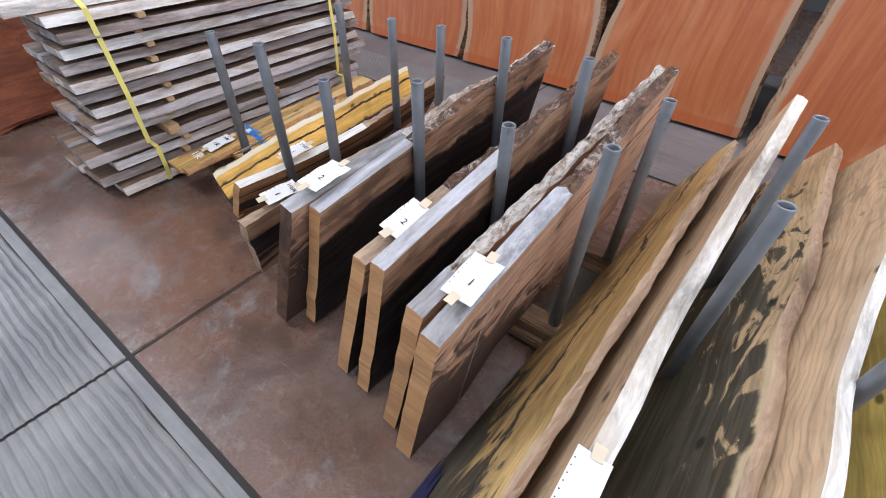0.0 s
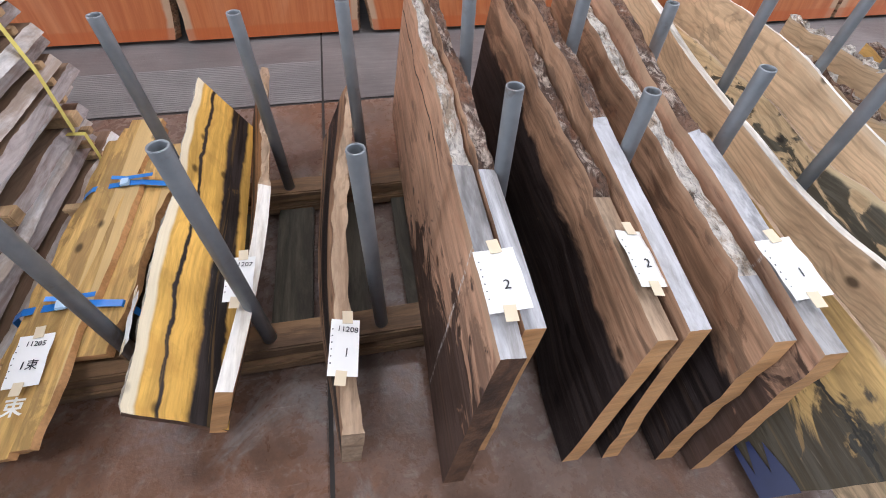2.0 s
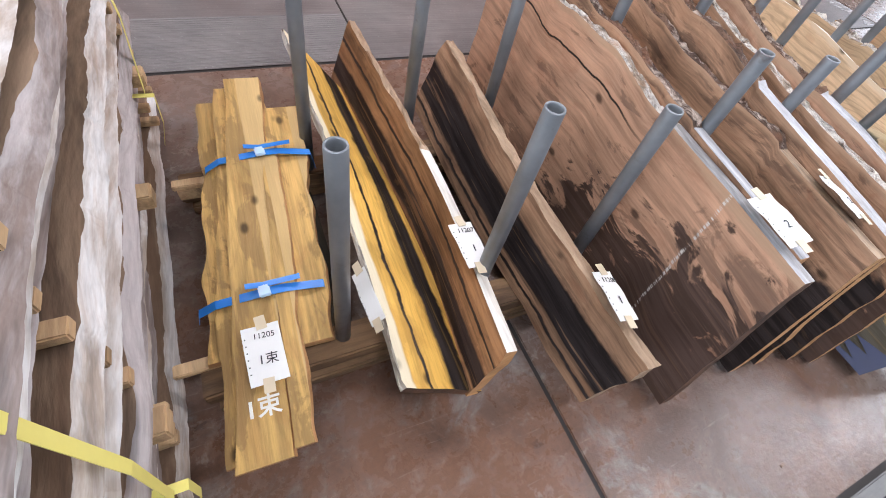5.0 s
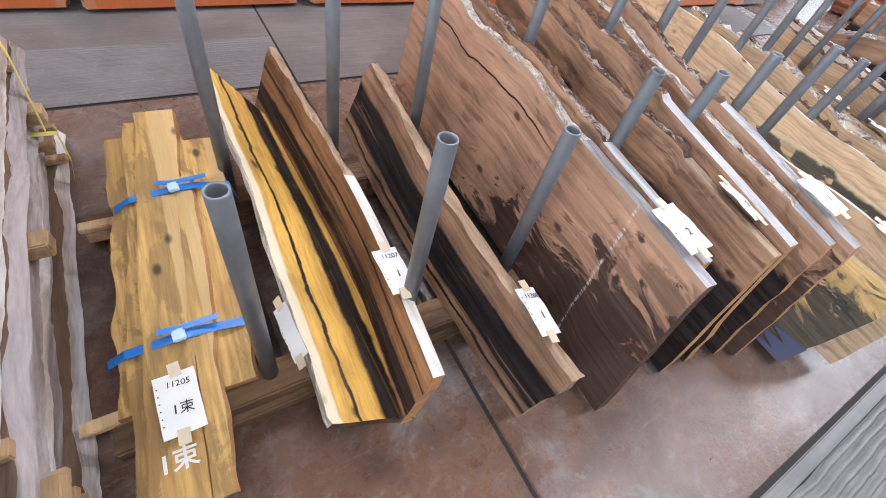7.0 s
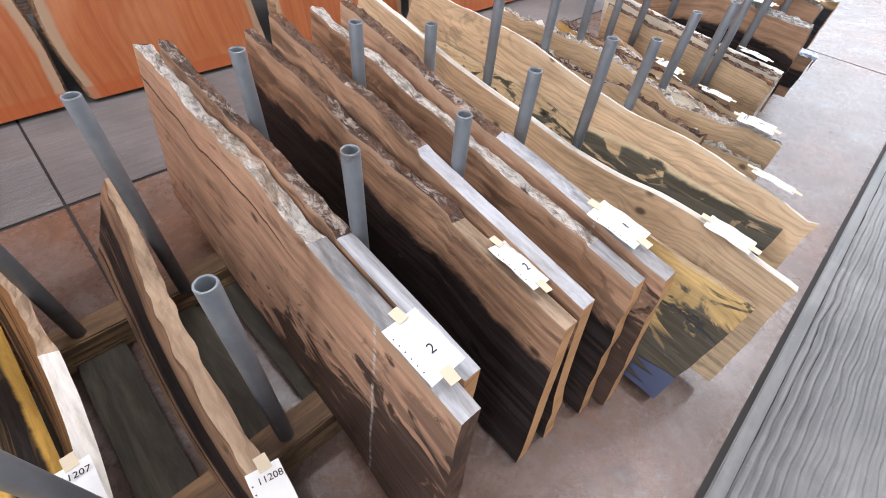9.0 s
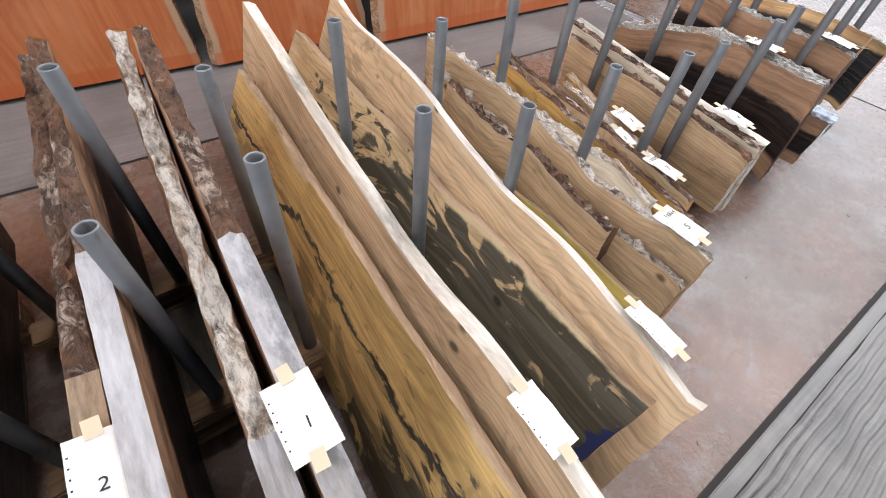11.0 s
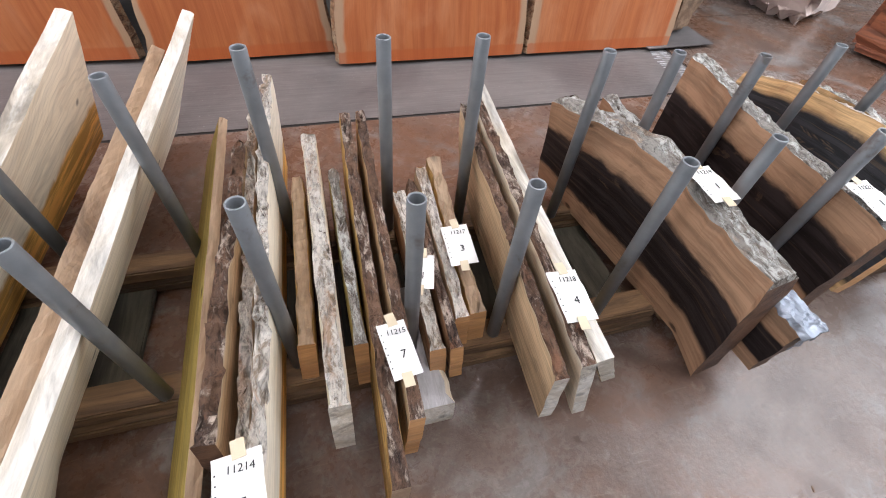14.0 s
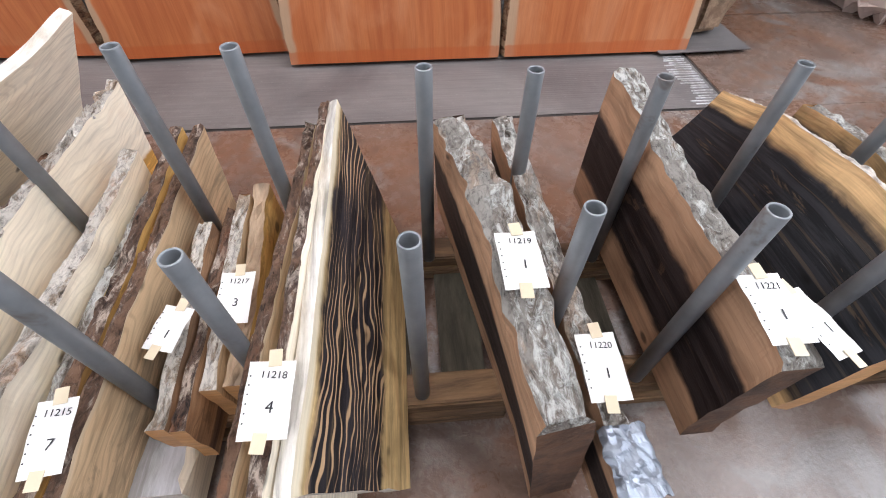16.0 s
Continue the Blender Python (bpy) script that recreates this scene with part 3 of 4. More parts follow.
# ground under everything, reaching far outside the door
put_mesh("ground", [(-400, -400, -0.03), (400, -400, -0.03), (400, 400, -0.03), (-400, 400, -0.03)], [(0, 1, 2, 3)], [M_GAP])
tagged(bpy.data.objects["ground"], "dark ground under the hall floor", "ground", "", "structure")
JX = -1.19
floor = tagged(box("floor", 18.0, 14.0, 0.02, pose(0, 0, -0.025), M_GAP, None, 0), "stained brown concrete hall floor in bays", "floor", "", "structure")
JOINTS = [X0, -5.6, JX, 4.2, X1]
for a, b in zip(JOINTS, JOINTS[1:]):
    for c, d in ((-1.0, 1.51), (4.0, Y1), (Y0, -3.4)):
        box("concrete_bay", b - a - 0.014, d - c - 0.014, 0.024, pose((a + b) / 2, (c + d) / 2, 0.001), M_CONC, floor, 0.004)
for c, d in ((1.49, 2.69), (2.69, 4.0)):
    box("concrete_bay", X1 - 3.99 - 0.014, d - c - 0.014, 0.024, pose((3.99 + X1) / 2, (c + d) / 2, 0.001), M_CONC, floor, 0.004)


def ribbed(name, x0, x1, y0, y1, pitch, depth, wav, mat, flat_from=None):
    """A strip of floor with wavy grooves along x."""
    ny = int((y1 - y0) / pitch * 4)
    nx = int((x1 - x0) / 0.05)
    verts = []
    for i in range(nx + 1):
        x = x0 + (x1 - x0) * i / nx
        for j in range(ny + 1):
            y = y0 + (y1 - y0) * j / ny
            ph = (j % 4)
            z = (0, -0.15 * depth, 0, -depth)[ph]
            if wav:
                z *= 0.25 + 1.1 * max(0, noise.noise(Vector((x * 0.9, y * 1.6, 3))) + 0.45)
                z += 0.0012 * noise.noise(Vector((x * 16, y * 30, 1)))
            if flat_from is not None and y > flat_from:
                z *= 0.15
            yy = y + wav * (noise.noise(Vector((x * 5.5, round(j / 4) * 0.35, 0))) + 0.3 * noise.noise(Vector((x * 19, round(j / 4) * 0.8, 4))))
            yy = min(max(yy, y0), y1)
            verts.append((x, yy, 0.026 + z))
    faces = [(i * (ny + 1) + j, (i + 1) * (ny + 1) + j, (i + 1) * (ny + 1) + j + 1, i * (ny + 1) + j + 1) for i in range(nx) for j in range(ny)]
    ob = put_mesh(name, verts, faces, [mat])
    return ob


for a, b in zip(JOINTS, JOINTS[1:]):
    s = ribbed("grooved_strip", a + 0.007, b - 0.007, -3.4, -1.062, 0.03, 0.0055, 0.01, M_STRIP)
    s.parent = floor
    box("strip_kerb", b - a - 0.014, 0.046, 0.022, pose((a + b) / 2, -1.037, 0.003), M_STRIP, floor, 0.004)
for a, b in ((X0, -5.6), (-5.6, JX), (JX, 3.98)):
    s = ribbed("back_strip", a + 0.006, b - 0.006, 1.52, 3.99, 0.022, 0.003 if a < -2 else 0.0006, 0.0, M_STRIP2, 2.0)
    s.parent = floor


# worn transverse ridges at the end of the back strip
bm = bmesh.new()
rr = random.Random(8)
for k in range(22):
    cell = bmesh.ops.create_cube(bm, size=1.0)["verts"]
    w = 0.1 + rr.uniform(0, 0.07)
    bmesh.ops.scale(bm, vec=(w, 0.011, 0.004), verts=cell)
    bmesh.ops.translate(bm, vec=(3.955 - w / 2 + rr.uniform(-0.01, 0.006), 1.53 + k * 0.027 + rr.uniform(-0.004, 0.004), 0.0275), verts=cell)
me = bpy.data.meshes.new("worn_ridge")
bm.to_mesh(me)
bm.free()
me.materials.append(M_GREYEDGE)
new("worn_ridge", me).parent = floor


# ---- big red slabs leaning along the back ----
def red_slab(x0, x1, y, seed, turn=0.0, h=2.1, lean=9):
    """A wide board standing on end with two wavy live edges."""
    rnd = random.Random(seed)
    nu, nv, th = 30, 12, 0.075
    w = x1 - x0
    verts, uvm, uvb = [], [], []
    for face_y in (0, th):
        for i in range(nu + 1):
            z = i / nu
            le = -w / 2 + 0.055 * noise.noise(Vector((seed * 3.3, z * 4.2, 0))) + 0.03 * math.sin(z * 5 + seed) * min(1, z * 4) - 0.0
            ri = w / 2 + 0.055 * noise.noise(Vector((seed * 5.1, z * 4.2, 9))) - 0.03 * math.cos(z * 4 + seed) * min(1, z * 4) + 0.0
            rag = 0.012 * (noise.noise(Vector((seed, z * 21, 4))))
            for j in range(nv + 1):
                k = j / nv
                bev = 0.02 if (j in (0, nv) and face_y == 0) else 0.0
                verts.append((le + (ri - le) * k + rag * (j in (0, nv)) + (bev if j == 0 else -bev if j == nv else 0), face_y, z * h))
                uvm.append((z * h, k * w))
                uvb.append((z, k))
    n = (nu + 1) * (nv + 1)
    faces, idx = [], []
    q = lambda i, j: i * (nv + 1) + j
    for i in range(nu):
        for j in range(nv):
            faces.append((q(i, j), q(i, j + 1), q(i + 1, j + 1), q(i + 1, j)))
            faces.append((n + q(i, j), n + q(i + 1, j), n + q(i + 1, j + 1), n + q(i, j + 1)))
            idx += [0, 0]
        for j in (0, nv):
            f = (q(i, j), q(i + 1, j), n + q(i + 1, j), n + q(i, j))
            faces.append(f if j == 0 else f[::-1])
            idx.append(1)
    for i in (0, nu):
        for j in range(nv):
            f = (q(i, j), n + q(i, j), n + q(i, j + 1), q(i, j + 1))
            faces.append(f if i == 0 else f[::-1])
            idx.append(0)
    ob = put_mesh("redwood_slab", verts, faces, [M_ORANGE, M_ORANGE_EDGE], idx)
    for layer, src in (("metres", uvm), ("band", uvb)):
        lay = ob.data.uv_layers.new(name=layer)
        flat = [0.0] * (2 * len(ob.data.loops))
        for li, loop in enumerate(ob.data.loops):
            flat[2 * li], flat[2 * li + 1] = src[loop.vertex_index]
        lay.data.foreach_set("uv", flat)
    ob.matrix_basis = pose((x0 + x1) / 2, y, 0.027, -lean, 0, turn)
    return tagged(ob, "wide orange-red slab with pale live edges standing on end", "wood slab", "red slabs along the back")


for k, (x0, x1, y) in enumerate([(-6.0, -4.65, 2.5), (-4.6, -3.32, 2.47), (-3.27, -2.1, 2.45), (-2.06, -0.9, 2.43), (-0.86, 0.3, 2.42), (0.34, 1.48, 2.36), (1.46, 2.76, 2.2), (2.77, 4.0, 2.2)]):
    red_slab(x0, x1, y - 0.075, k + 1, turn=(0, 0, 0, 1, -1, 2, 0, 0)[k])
# trestle that the red slabs lean on
rest = tagged(box("leaning_rail", 11.0, 0.1, 0.1, pose(-1.0, 2.86, 1.85), M_BEAM, None, 0.01), "timber rail behind the leaning slabs", "rail")
for px in (-5.2, 0.0, 5.2):
    box("leg", 0.1, 0.1, 1.83, pose(px, 0, -1.824), M_BEAM, rest, 0.01)
block = tagged(box("timber_block", 0.22, 0.42, 0.9, pose(4.16, 2.5, 0.027, -6, 0, 8), M_BROWNWOOD, None, 0.03, 0.03), "dark rough timber block standing on a black mat", "timber")
mat = tagged(box("rubber_mat", 0.62, 0.75, 0.006, pose(4.09, 2.47, 0.0265, 0, 0, 2), M_STRIP2, None, 0.002), "thin dark grey rubber mat on the floor", "mat")
block.location.z = 0.034
tagged(box("orange_block", 0.75, 0.5, 0.6, pose(6.0, 1.75, 0.027, 0, 0, 12), M_REDROUGH, None, 0.05, 0.05), "orange-red timber block on the floor", "timber")
tagged(box("wrapped_bundle", 0.6, 0.6, 0.55, pose(5.75, 2.75, 0.027, 0, 0, 20), M_WRAP, None, 0.08, 0.06), "plastic-wrapped timber bundle on the floor", "timber")

# ---- racks: pallets of bearers with steel posts ----
def bearer(x0, x1, y, z, h=0.05, d=0.09):
    return box("bearer", x1 - x0, d, h, pose((x0 + x1) / 2, y, z, 0, 0, 0), M_BEAM, None, 0.006, 0.004)


FRONT = [(-1.751, -0.049, 0.815), (-1.35, -0.066, 0.857), (-1.0, -0.068, 0.81), (-0.628, 0.025, 0.869), (-0.283, 0.03, 0.825), (0.014, 0.033, 0.857), (0.41, 0.007, 0.864),
         (0.758, -0.004, 0.797), (1.137, 0.012, 0.822), (1.487, -0.029, 0.813), (1.779, -0.019, 0.788), (2.173, -0.021, 0.803), (2.514, 0.034, 0.798), (2.806, -0.019, 0.817), (3.2, 0.0, 0.81), (3.55, 0.0, 0.81)]
BACK = [(-1.691, 0.647, 0.828), (-1.315, 0.648, 0.815), (-0.997, 0.614, 0.848), (-0.611, 0.549, 0.892), (-0.26, 0.519, 0.894), (0.043, 0.498, 0.838), (0.43, 0.522, 0.889),
        (0.818, 0.509, 0.842), (1.149, 0.51, 0.889), (1.514, 0.533, 0.887), (1.798, 0.5, 0.9), (2.222, 0.48, 0.839), (2.504, 0.488, 0.817), (2.811, 0.432, 0.817), (3.178, 0.462, 0.818), (3.55, 0.46, 0.82)]
for name, x0, x1, yf, yb in (("rack_base", -2.12, -0.72, -0.06, 0.66), ("rack_base", -0.7, 0.98, 0.02, 0.53), ("rack_base", 1.0, 2.42, -0.01, 0.52), ("rack_base", 2.44, 3.75, 0.0, 0.46)):
    base = new(name)
    base.matrix_basis = pose((x0 + x1) / 2, (yf + yb) / 2, 0.026)
    tagged(base, "low brown timber pallet base carrying steel posts", "pallet", "rack bases")
    w, dd = x1 - x0, yb - yf
    for y in (-dd / 2, dd / 2):
        box("bearer", w, 0.1, 0.052, pose(0, y, 0.044), M_BEAM, base, 0.006, 0.004)
        box("bearer", w * 0.98, 0.12, 0.042, pose(0.01, y - 0.01, 0), M_BEAM, base, 0.006, 0.004)
    for k in range(6):
        box("slat", 0.14, dd - 0.13, 0.02, pose(-w * 0.42 + w * 0.168 * k, 0, 0.006), M_PLANK, base, 0.004, 0.003)
PIPES = {}
for x, y, z in FRONT + BACK:
    h = round(z - 0.118, 2)
    if h not in PIPES:
        PIPES[h] = pipe_mesh(h)
    ob = new("steel_post", PIPES[h])
    ob.matrix_basis = pose(x, y, 0.118, random.uniform(-0.6, 0.6), random.uniform(-0.6, 0.6), random.uniform(0, 360))
    tagged(ob, "galvanised steel pipe post standing in the rack base", "post", "steel rack posts")


# ---- slabs on edge, from the stack end of the row onwards ----
LOW = 0.122
slab("walnut_slab", (-0.748, -0.477, 0.594), (-0.70, 1.173, 0.715), (-0.86, -0.56, 0.05), (-0.80, 1.12, 0.05), 0.058, W_WALNUT, M_BARKPALE, M_ENDBROWN,
     "thick brown walnut slab with rough pale bark edge", amp=0.02, sawn_to=0.33, sawn_mat=M_GREYEDGE, low=LOW, seed=1, group="walnut slabs")
slab("walnut_slab", (-0.683, -0.418, 0.588), (-0.655, 1.06, 0.75), (-0.775, -0.489, 0.035), (-0.74, 1.0, 0.05), 0.05, W_BLACK, M_BARK, M_ENDTAN,
     "dark walnut slab with grey sawn edge and tan sealed end", amp=0.02, sawn_to=0.3, sawn_mat=M_GREYEDGE, low=LOW, seed=2, group="walnut slabs")
slab("walnut_slab", (-0.42, -0.487, 0.578), (-0.355, 1.057, 0.725), (-0.515, -0.563, 0.025), (-0.45, 1.0, 0.05), 0.052, W_BLACK, M_BARK, M_ENDTAN,
     "black-hearted walnut slab with bark edge and tan sealed end", amp=0.018, sawn_to=0.25, sawn_mat=M_TANEDGE, low=LOW, seed=3, group="walnut slabs")
slab("walnut_slab", (-0.352, -0.483, 0.594), (-0.302, 0.947, 0.806), (-0.40, -0.575, 0.035), (-0.37, 0.9, 0.05), 0.052, W_BLACK, M_BARK, M_ENDTAN,
     "dark walnut slab with blue-grey sawn edge", amp=0.02, sawn_to=0.42, sawn_mat=M_GREYEDGE, low=LOW, seed=4, group="walnut slabs")
slab("walnut_slab", (-0.182, -0.535, 0.581), (-0.105, 0.996, 0.778), (-0.245, -0.603, 0.03), (-0.19, 0.95, 0.05), 0.055, W_BLACK, M_BARKPALE, M_ENDTAN,
     "black-hearted walnut slab with pale sapwood edge", amp=0.014, sawn_to=0.1, sawn_mat=M_GREYEDGE, low=LOW, seed=5, group="walnut slabs")
slab("walnut_slab", (-0.10, -0.578, 0.585), (-0.045, 0.881, 0.807), (-0.15, -0.651, 0.02), (-0.10, 0.85, 0.05), 0.06, W_WALNUT, M_BARK, M_ENDTAN,
     "brown walnut slab with bark edge and grey front edge", amp=0.022, sawn_to=0.42, sawn_mat=M_GREYEDGE, low=LOW, seed=6, group="walnut slabs")
slab("yellow_slab", (0.20, -0.80, 0.40), (0.275, 1.20, 0.475), (-0.02, -0.756, 0.03), (0.12, 1.2, 0.1), 0.045, W_YELLOW, M_TANEDGE, M_ENDBROWN,
     "yellow slab with black marks leaning on another slab", amp=0.008, low=0.06, seed=7, group="yellow slabs")
slab("yellow_slab", (0.295, -0.852, 0.458), (0.42, 1.407, 0.649), (0.17, -0.86, 0.06), (0.28, 1.38, 0.1), 0.055, W_BEIGE, M_WHITEEDGE, M_ENDBROWN,
     "light brown slab with chalk-white upper edge", rag=0.12, face2=W_CREAMGOLD, amp=0.022, rise=-0.03, low=LOW, seed=8, group="yellow slabs")
slab("yellow_slab", (0.585, -0.737, 0.44), (0.66, 1.5, 0.46), (0.36, -0.72, 0.05), (0.46, 1.45, 0.1), 0.055, W_OLIVE, M_TANEDGE, M_ENDTAN,
     "yellow knotty slab with dark streaks", rag=0.4, amp=0.018, low=LOW, seed=9, group="yellow slabs")
slab("yellow_slab", (0.655, -0.81, 0.479), (0.845, 1.436, 0.624), (0.45, -0.8, 0.05), (0.60, 1.4, 0.1), 0.045, W_BEIGE, M_WHITEEDGE, M_ENDTAN,
     "beige slab with white upper edge", rag=0.12, face2=W_CREAM, amp=0.026, low=LOW, seed=10, group="yellow slabs")

# boards of the middle rack
slab("greenish_board", (0.935, -0.50, 0.32), (0.915, 1.105, 0.33), (0.81, -0.5, 0.1), (0.80, 1.1, 0.122), 0.035, W_GREEN, M_TANEDGE, M_ENDTAN,
     "greenish yellow board on edge in the rack", "board", rag=0.3, amp=0.012, seed=11)
slab("bark_board", (0.985, -0.30, 0.44), (1.03, 0.70, 0.46), (0.95, -0.3, LOW), (1.0, 0.7, LOW), 0.05, W_BEIGE, M_BARK, M_ENDBROWN, "narrow board with thick dark bark edge", "board", amp=0.034, seed=12, group="bark-edged boards")
slab("bark_board", (1.04, -0.56, 0.36), (1.07, 0.9, 0.48), (1.0, -0.55, 0.04), (1.03, 0.9, LOW), 0.035, W_BEIGE, M_BARKPALE, M_TANEDGE, "beige narrow board with bark edge", "board", amp=0.034, low=LOW, seed=13, group="bark-edged boards")
slab("bark_board", (1.095, -0.564, 0.47), (1.14, 1.029, 0.55), (1.06, -0.56, 0.12), (1.11, 1.0, LOW), 0.04, W_BEIGE, M_BARKPALE, M_ENDTAN, "tan board with pale bark edge", "board", face2=W_CREAMGOLD, amp=0.034, low=LOW, seed=14, group="bark-edged boards")
slab("short_board", (1.19, -0.05, 0.33), (1.20, 0.62, 0.36), (1.17, -0.05, LOW), (1.18, 0.62, LOW), 0.05, W_HONEY, M_TANEDGE, M_ENDTAN, "short honey board on edge", "board", amp=0.012, seed=15)
slab("bark_board", (1.265, -0.265, 0.40), (1.262, 0.733, 0.47), (1.25, -0.27, 0.1), (1.25, 0.7, LOW), 0.055, W_CREAM, M_BARKPALE, M_WHITEEDGE, "cream board with mottled pale bark edge", "board", amp=0.02, low=LOW, seed=16, group="bark-edged boards")
slab("bark_board", (1.335, -0.1, 0.37), (1.33, 0.62, 0.38), (1.33, -0.1, LOW), (1.32, 0.6, LOW), 0.04, W_GREEN, M_MOSS, M_ENDTAN, "mossy short board standing on edge", "board", amp=0.015, seed=17, group="bark-edged boards")
slab("bark_board", (1.375, -0.459, 0.33), (1.405, 0.80, 0.50), (1.36, -0.45, 0.06), (1.39, 0.8, LOW), 0.045, W_HONEY, M_BARK, M_TANEDGE, "brown board with dark bark edge", "board", amp=0.02, low=LOW, seed=18, group="bark-edged boards")
slab("bark_board", (1.44, -0.33, 0.37), (1.465, 0.824, 0.49), (1.425, -0.33, 0.1), (1.45, 0.8, LOW), 0.04, W_BEIGE, M_BARK, M_ENDTAN, "tan board with bark edge", "board", amp=0.018, low=LOW, seed=19, group="bark-edged boards")
for k, (x, y0, y1, z0, z1, w, f, e) in enumerate([(1.545, -0.13, 0.46, 0.30, 0.38, 0.05, W_BROWN, M_BARKPALE), (1.60, -0.14, 0.52, 0.30, 0.38, 0.04, W_BROWN, M_BARK),
                                               (1.645, -0.04, 0.56, 0.30, 0.40, 0.045, W_BEIGE, M_BARKPALE), (1.70, -0.03, 0.58, 0.29, 0.41, 0.055, W_HONEY, M_TANEDGE)]):
    slab("short_block", (x, y0, z0), (x, y1, z1), (x + 0.01, y0, LOW), (x + 0.01, y1, LOW), w, f, e, M_ENDTAN, "short offcut block with flaky bark", "block", amp=0.018, seed=20 + k, group="short offcut blocks", nu=20)
slab("offcut_block", (1.50, -0.24, 0.16), (1.50, 0.2, 0.16), (1.50, -0.24, 0.03), (1.5, 0.2, 0.03), 0.16, W_CREAM, M_GREYEDGE, M_WHITEEDGE, "pale offcut block on the floor", "block", amp=0.006, seed=27, nu=12)
slab("zebra_board", (1.80, -0.334, 0.43), (1.86, 0.75, 0.52), (1.84, -0.33, LOW), (1.9, 0.75, LOW), 0.04, W_BEIGE, M_BARK, M_WHITEEDGE, "dark board with grey bark edge", "board", amp=0.02, seed=28, group="striped boards")
slab("zebra_board", (1.865, -0.33, 0.465), (1.905, 0.808, 0.57), (1.97, -0.33, 0.07), (2.02, 0.8, 0.122), 0.04, W_CREAM, M_BARK, M_WHITEEDGE, "cream sapwood board with bark edge", "board", amp=0.016, low=LOW, seed=29, group="striped boards")
slab("zebra_board", (1.915, -0.32, 0.46), (1.935, 0.80, 0.56), (2.11, -0.26, 0.09), (2.11, 0.55, 0.122), 0.045, W_ZEBRA, M_WHITEEDGE, M_WHITEEDGE, "black and tan zebra-striped board leaning in the rack", "board", rag=0.3, amp=0.008, low=LOW, seed=30, group="striped boards")
slab("ebony_slab", (2.43, -0.28, 0.56), (2.315, 0.786, 0.50), (2.50, -0.29, 0.03), (2.33, 0.75, LOW), 0.115, W_EBONY, M_MOSS, M_ENDBROWN,
     "black-hearted slab with brown sapwood and lichen bark edge", amp=0.02, rise=0.07, low=LOW, seed=31, group="black slabs")
slab("lichen_slab", (2.60, -0.356, 0.39), (2.49, 0.729, 0.522), (2.62, -0.34, 0.13), (2.53, 0.7, LOW), 0.075, W_EBONY, M_MOSS, M_ENDBROWN, "slab with grey-green lichen bark edge", amp=0.02, low=LOW, seed=32, group="black slabs")
slab("ebony_slab", (2.895, -0.208, 0.58), (2.875, 0.752, 0.65), (2.885, -0.2, 0.17), (2.87, 0.75, 0.15), 0.09, W_EBONY, M_MOSS, M_ENDBROWN,
     "thick black slab with tan sapwood and lichen bark", amp=0.02, low=LOW, seed=33, group="black slabs")
slab("ebony_slab", (3.42, -0.12, 0.56), (3.40, 0.9, 0.48), (3.18, -0.15, 0.05), (3.2, 0.9, LOW), 0.07, W_EBONY2, M_BARKPALE, M_ENDTAN,
     "blue-black slab with yellow sapwood leaning on a post", amp=0.014, rise=0.06, low=LOW, seed=34, group="black slabs")
slab("ebony_slab", (3.66, -0.2, 0.50), (3.66, 0.8, 0.48), (3.6, -0.2, 0.05), (3.6, 0.8, LOW), 0.08, W_EBONY2, M_MOSS, M_ENDTAN, "blue-black slab with lichen bark edge", amp=0.018, low=LOW, seed=35, group="black slabs")

# boards leaning in the first rack
slab("gold_board", (-1.665, -0.29, 0.24), (-1.66, 1.135, 0.39), (-1.447, -0.335, 0.118), (-1.47, 1.0, 0.19), 0.03, W_GOLD, M_WHITEEDGE, M_ENDBROWN, "golden board with white sapwood and black heart streak, lying tilted", "board", amp=0.014, seed=40, group="gold boards", bulge=0.015, nv=12)
slab("gold_board", (-1.392, -0.318, 0.316), (-1.35, 1.16, 0.38), (-1.47, -0.34, 0.125), (-1.45, 1.1, 0.14), 0.042, W_GOLD2, M_TANEDGE, M_ENDTAN, "dark striped board with pale upper edge", "board", amp=0.01, low=LOW, seed=41, group="gold boards", bulge=0.035, sawn_to=0.5, sawn_mat=M_WHITEEDGE, nv=12)
slab("banded_board", (-1.083, -0.487, 0.365), (-1.025, 1.0, 0.38), (-1.125, -0.462, 0.075), (-1.17, 0.92, 0.14), 0.052, W_STRIPE, M_TANEDGE, M_TANEDGE, "tan board with broad black band standing on edge", "board", amp=0.006, low=LOW, seed=42, bulge=-0.03, nv=12)


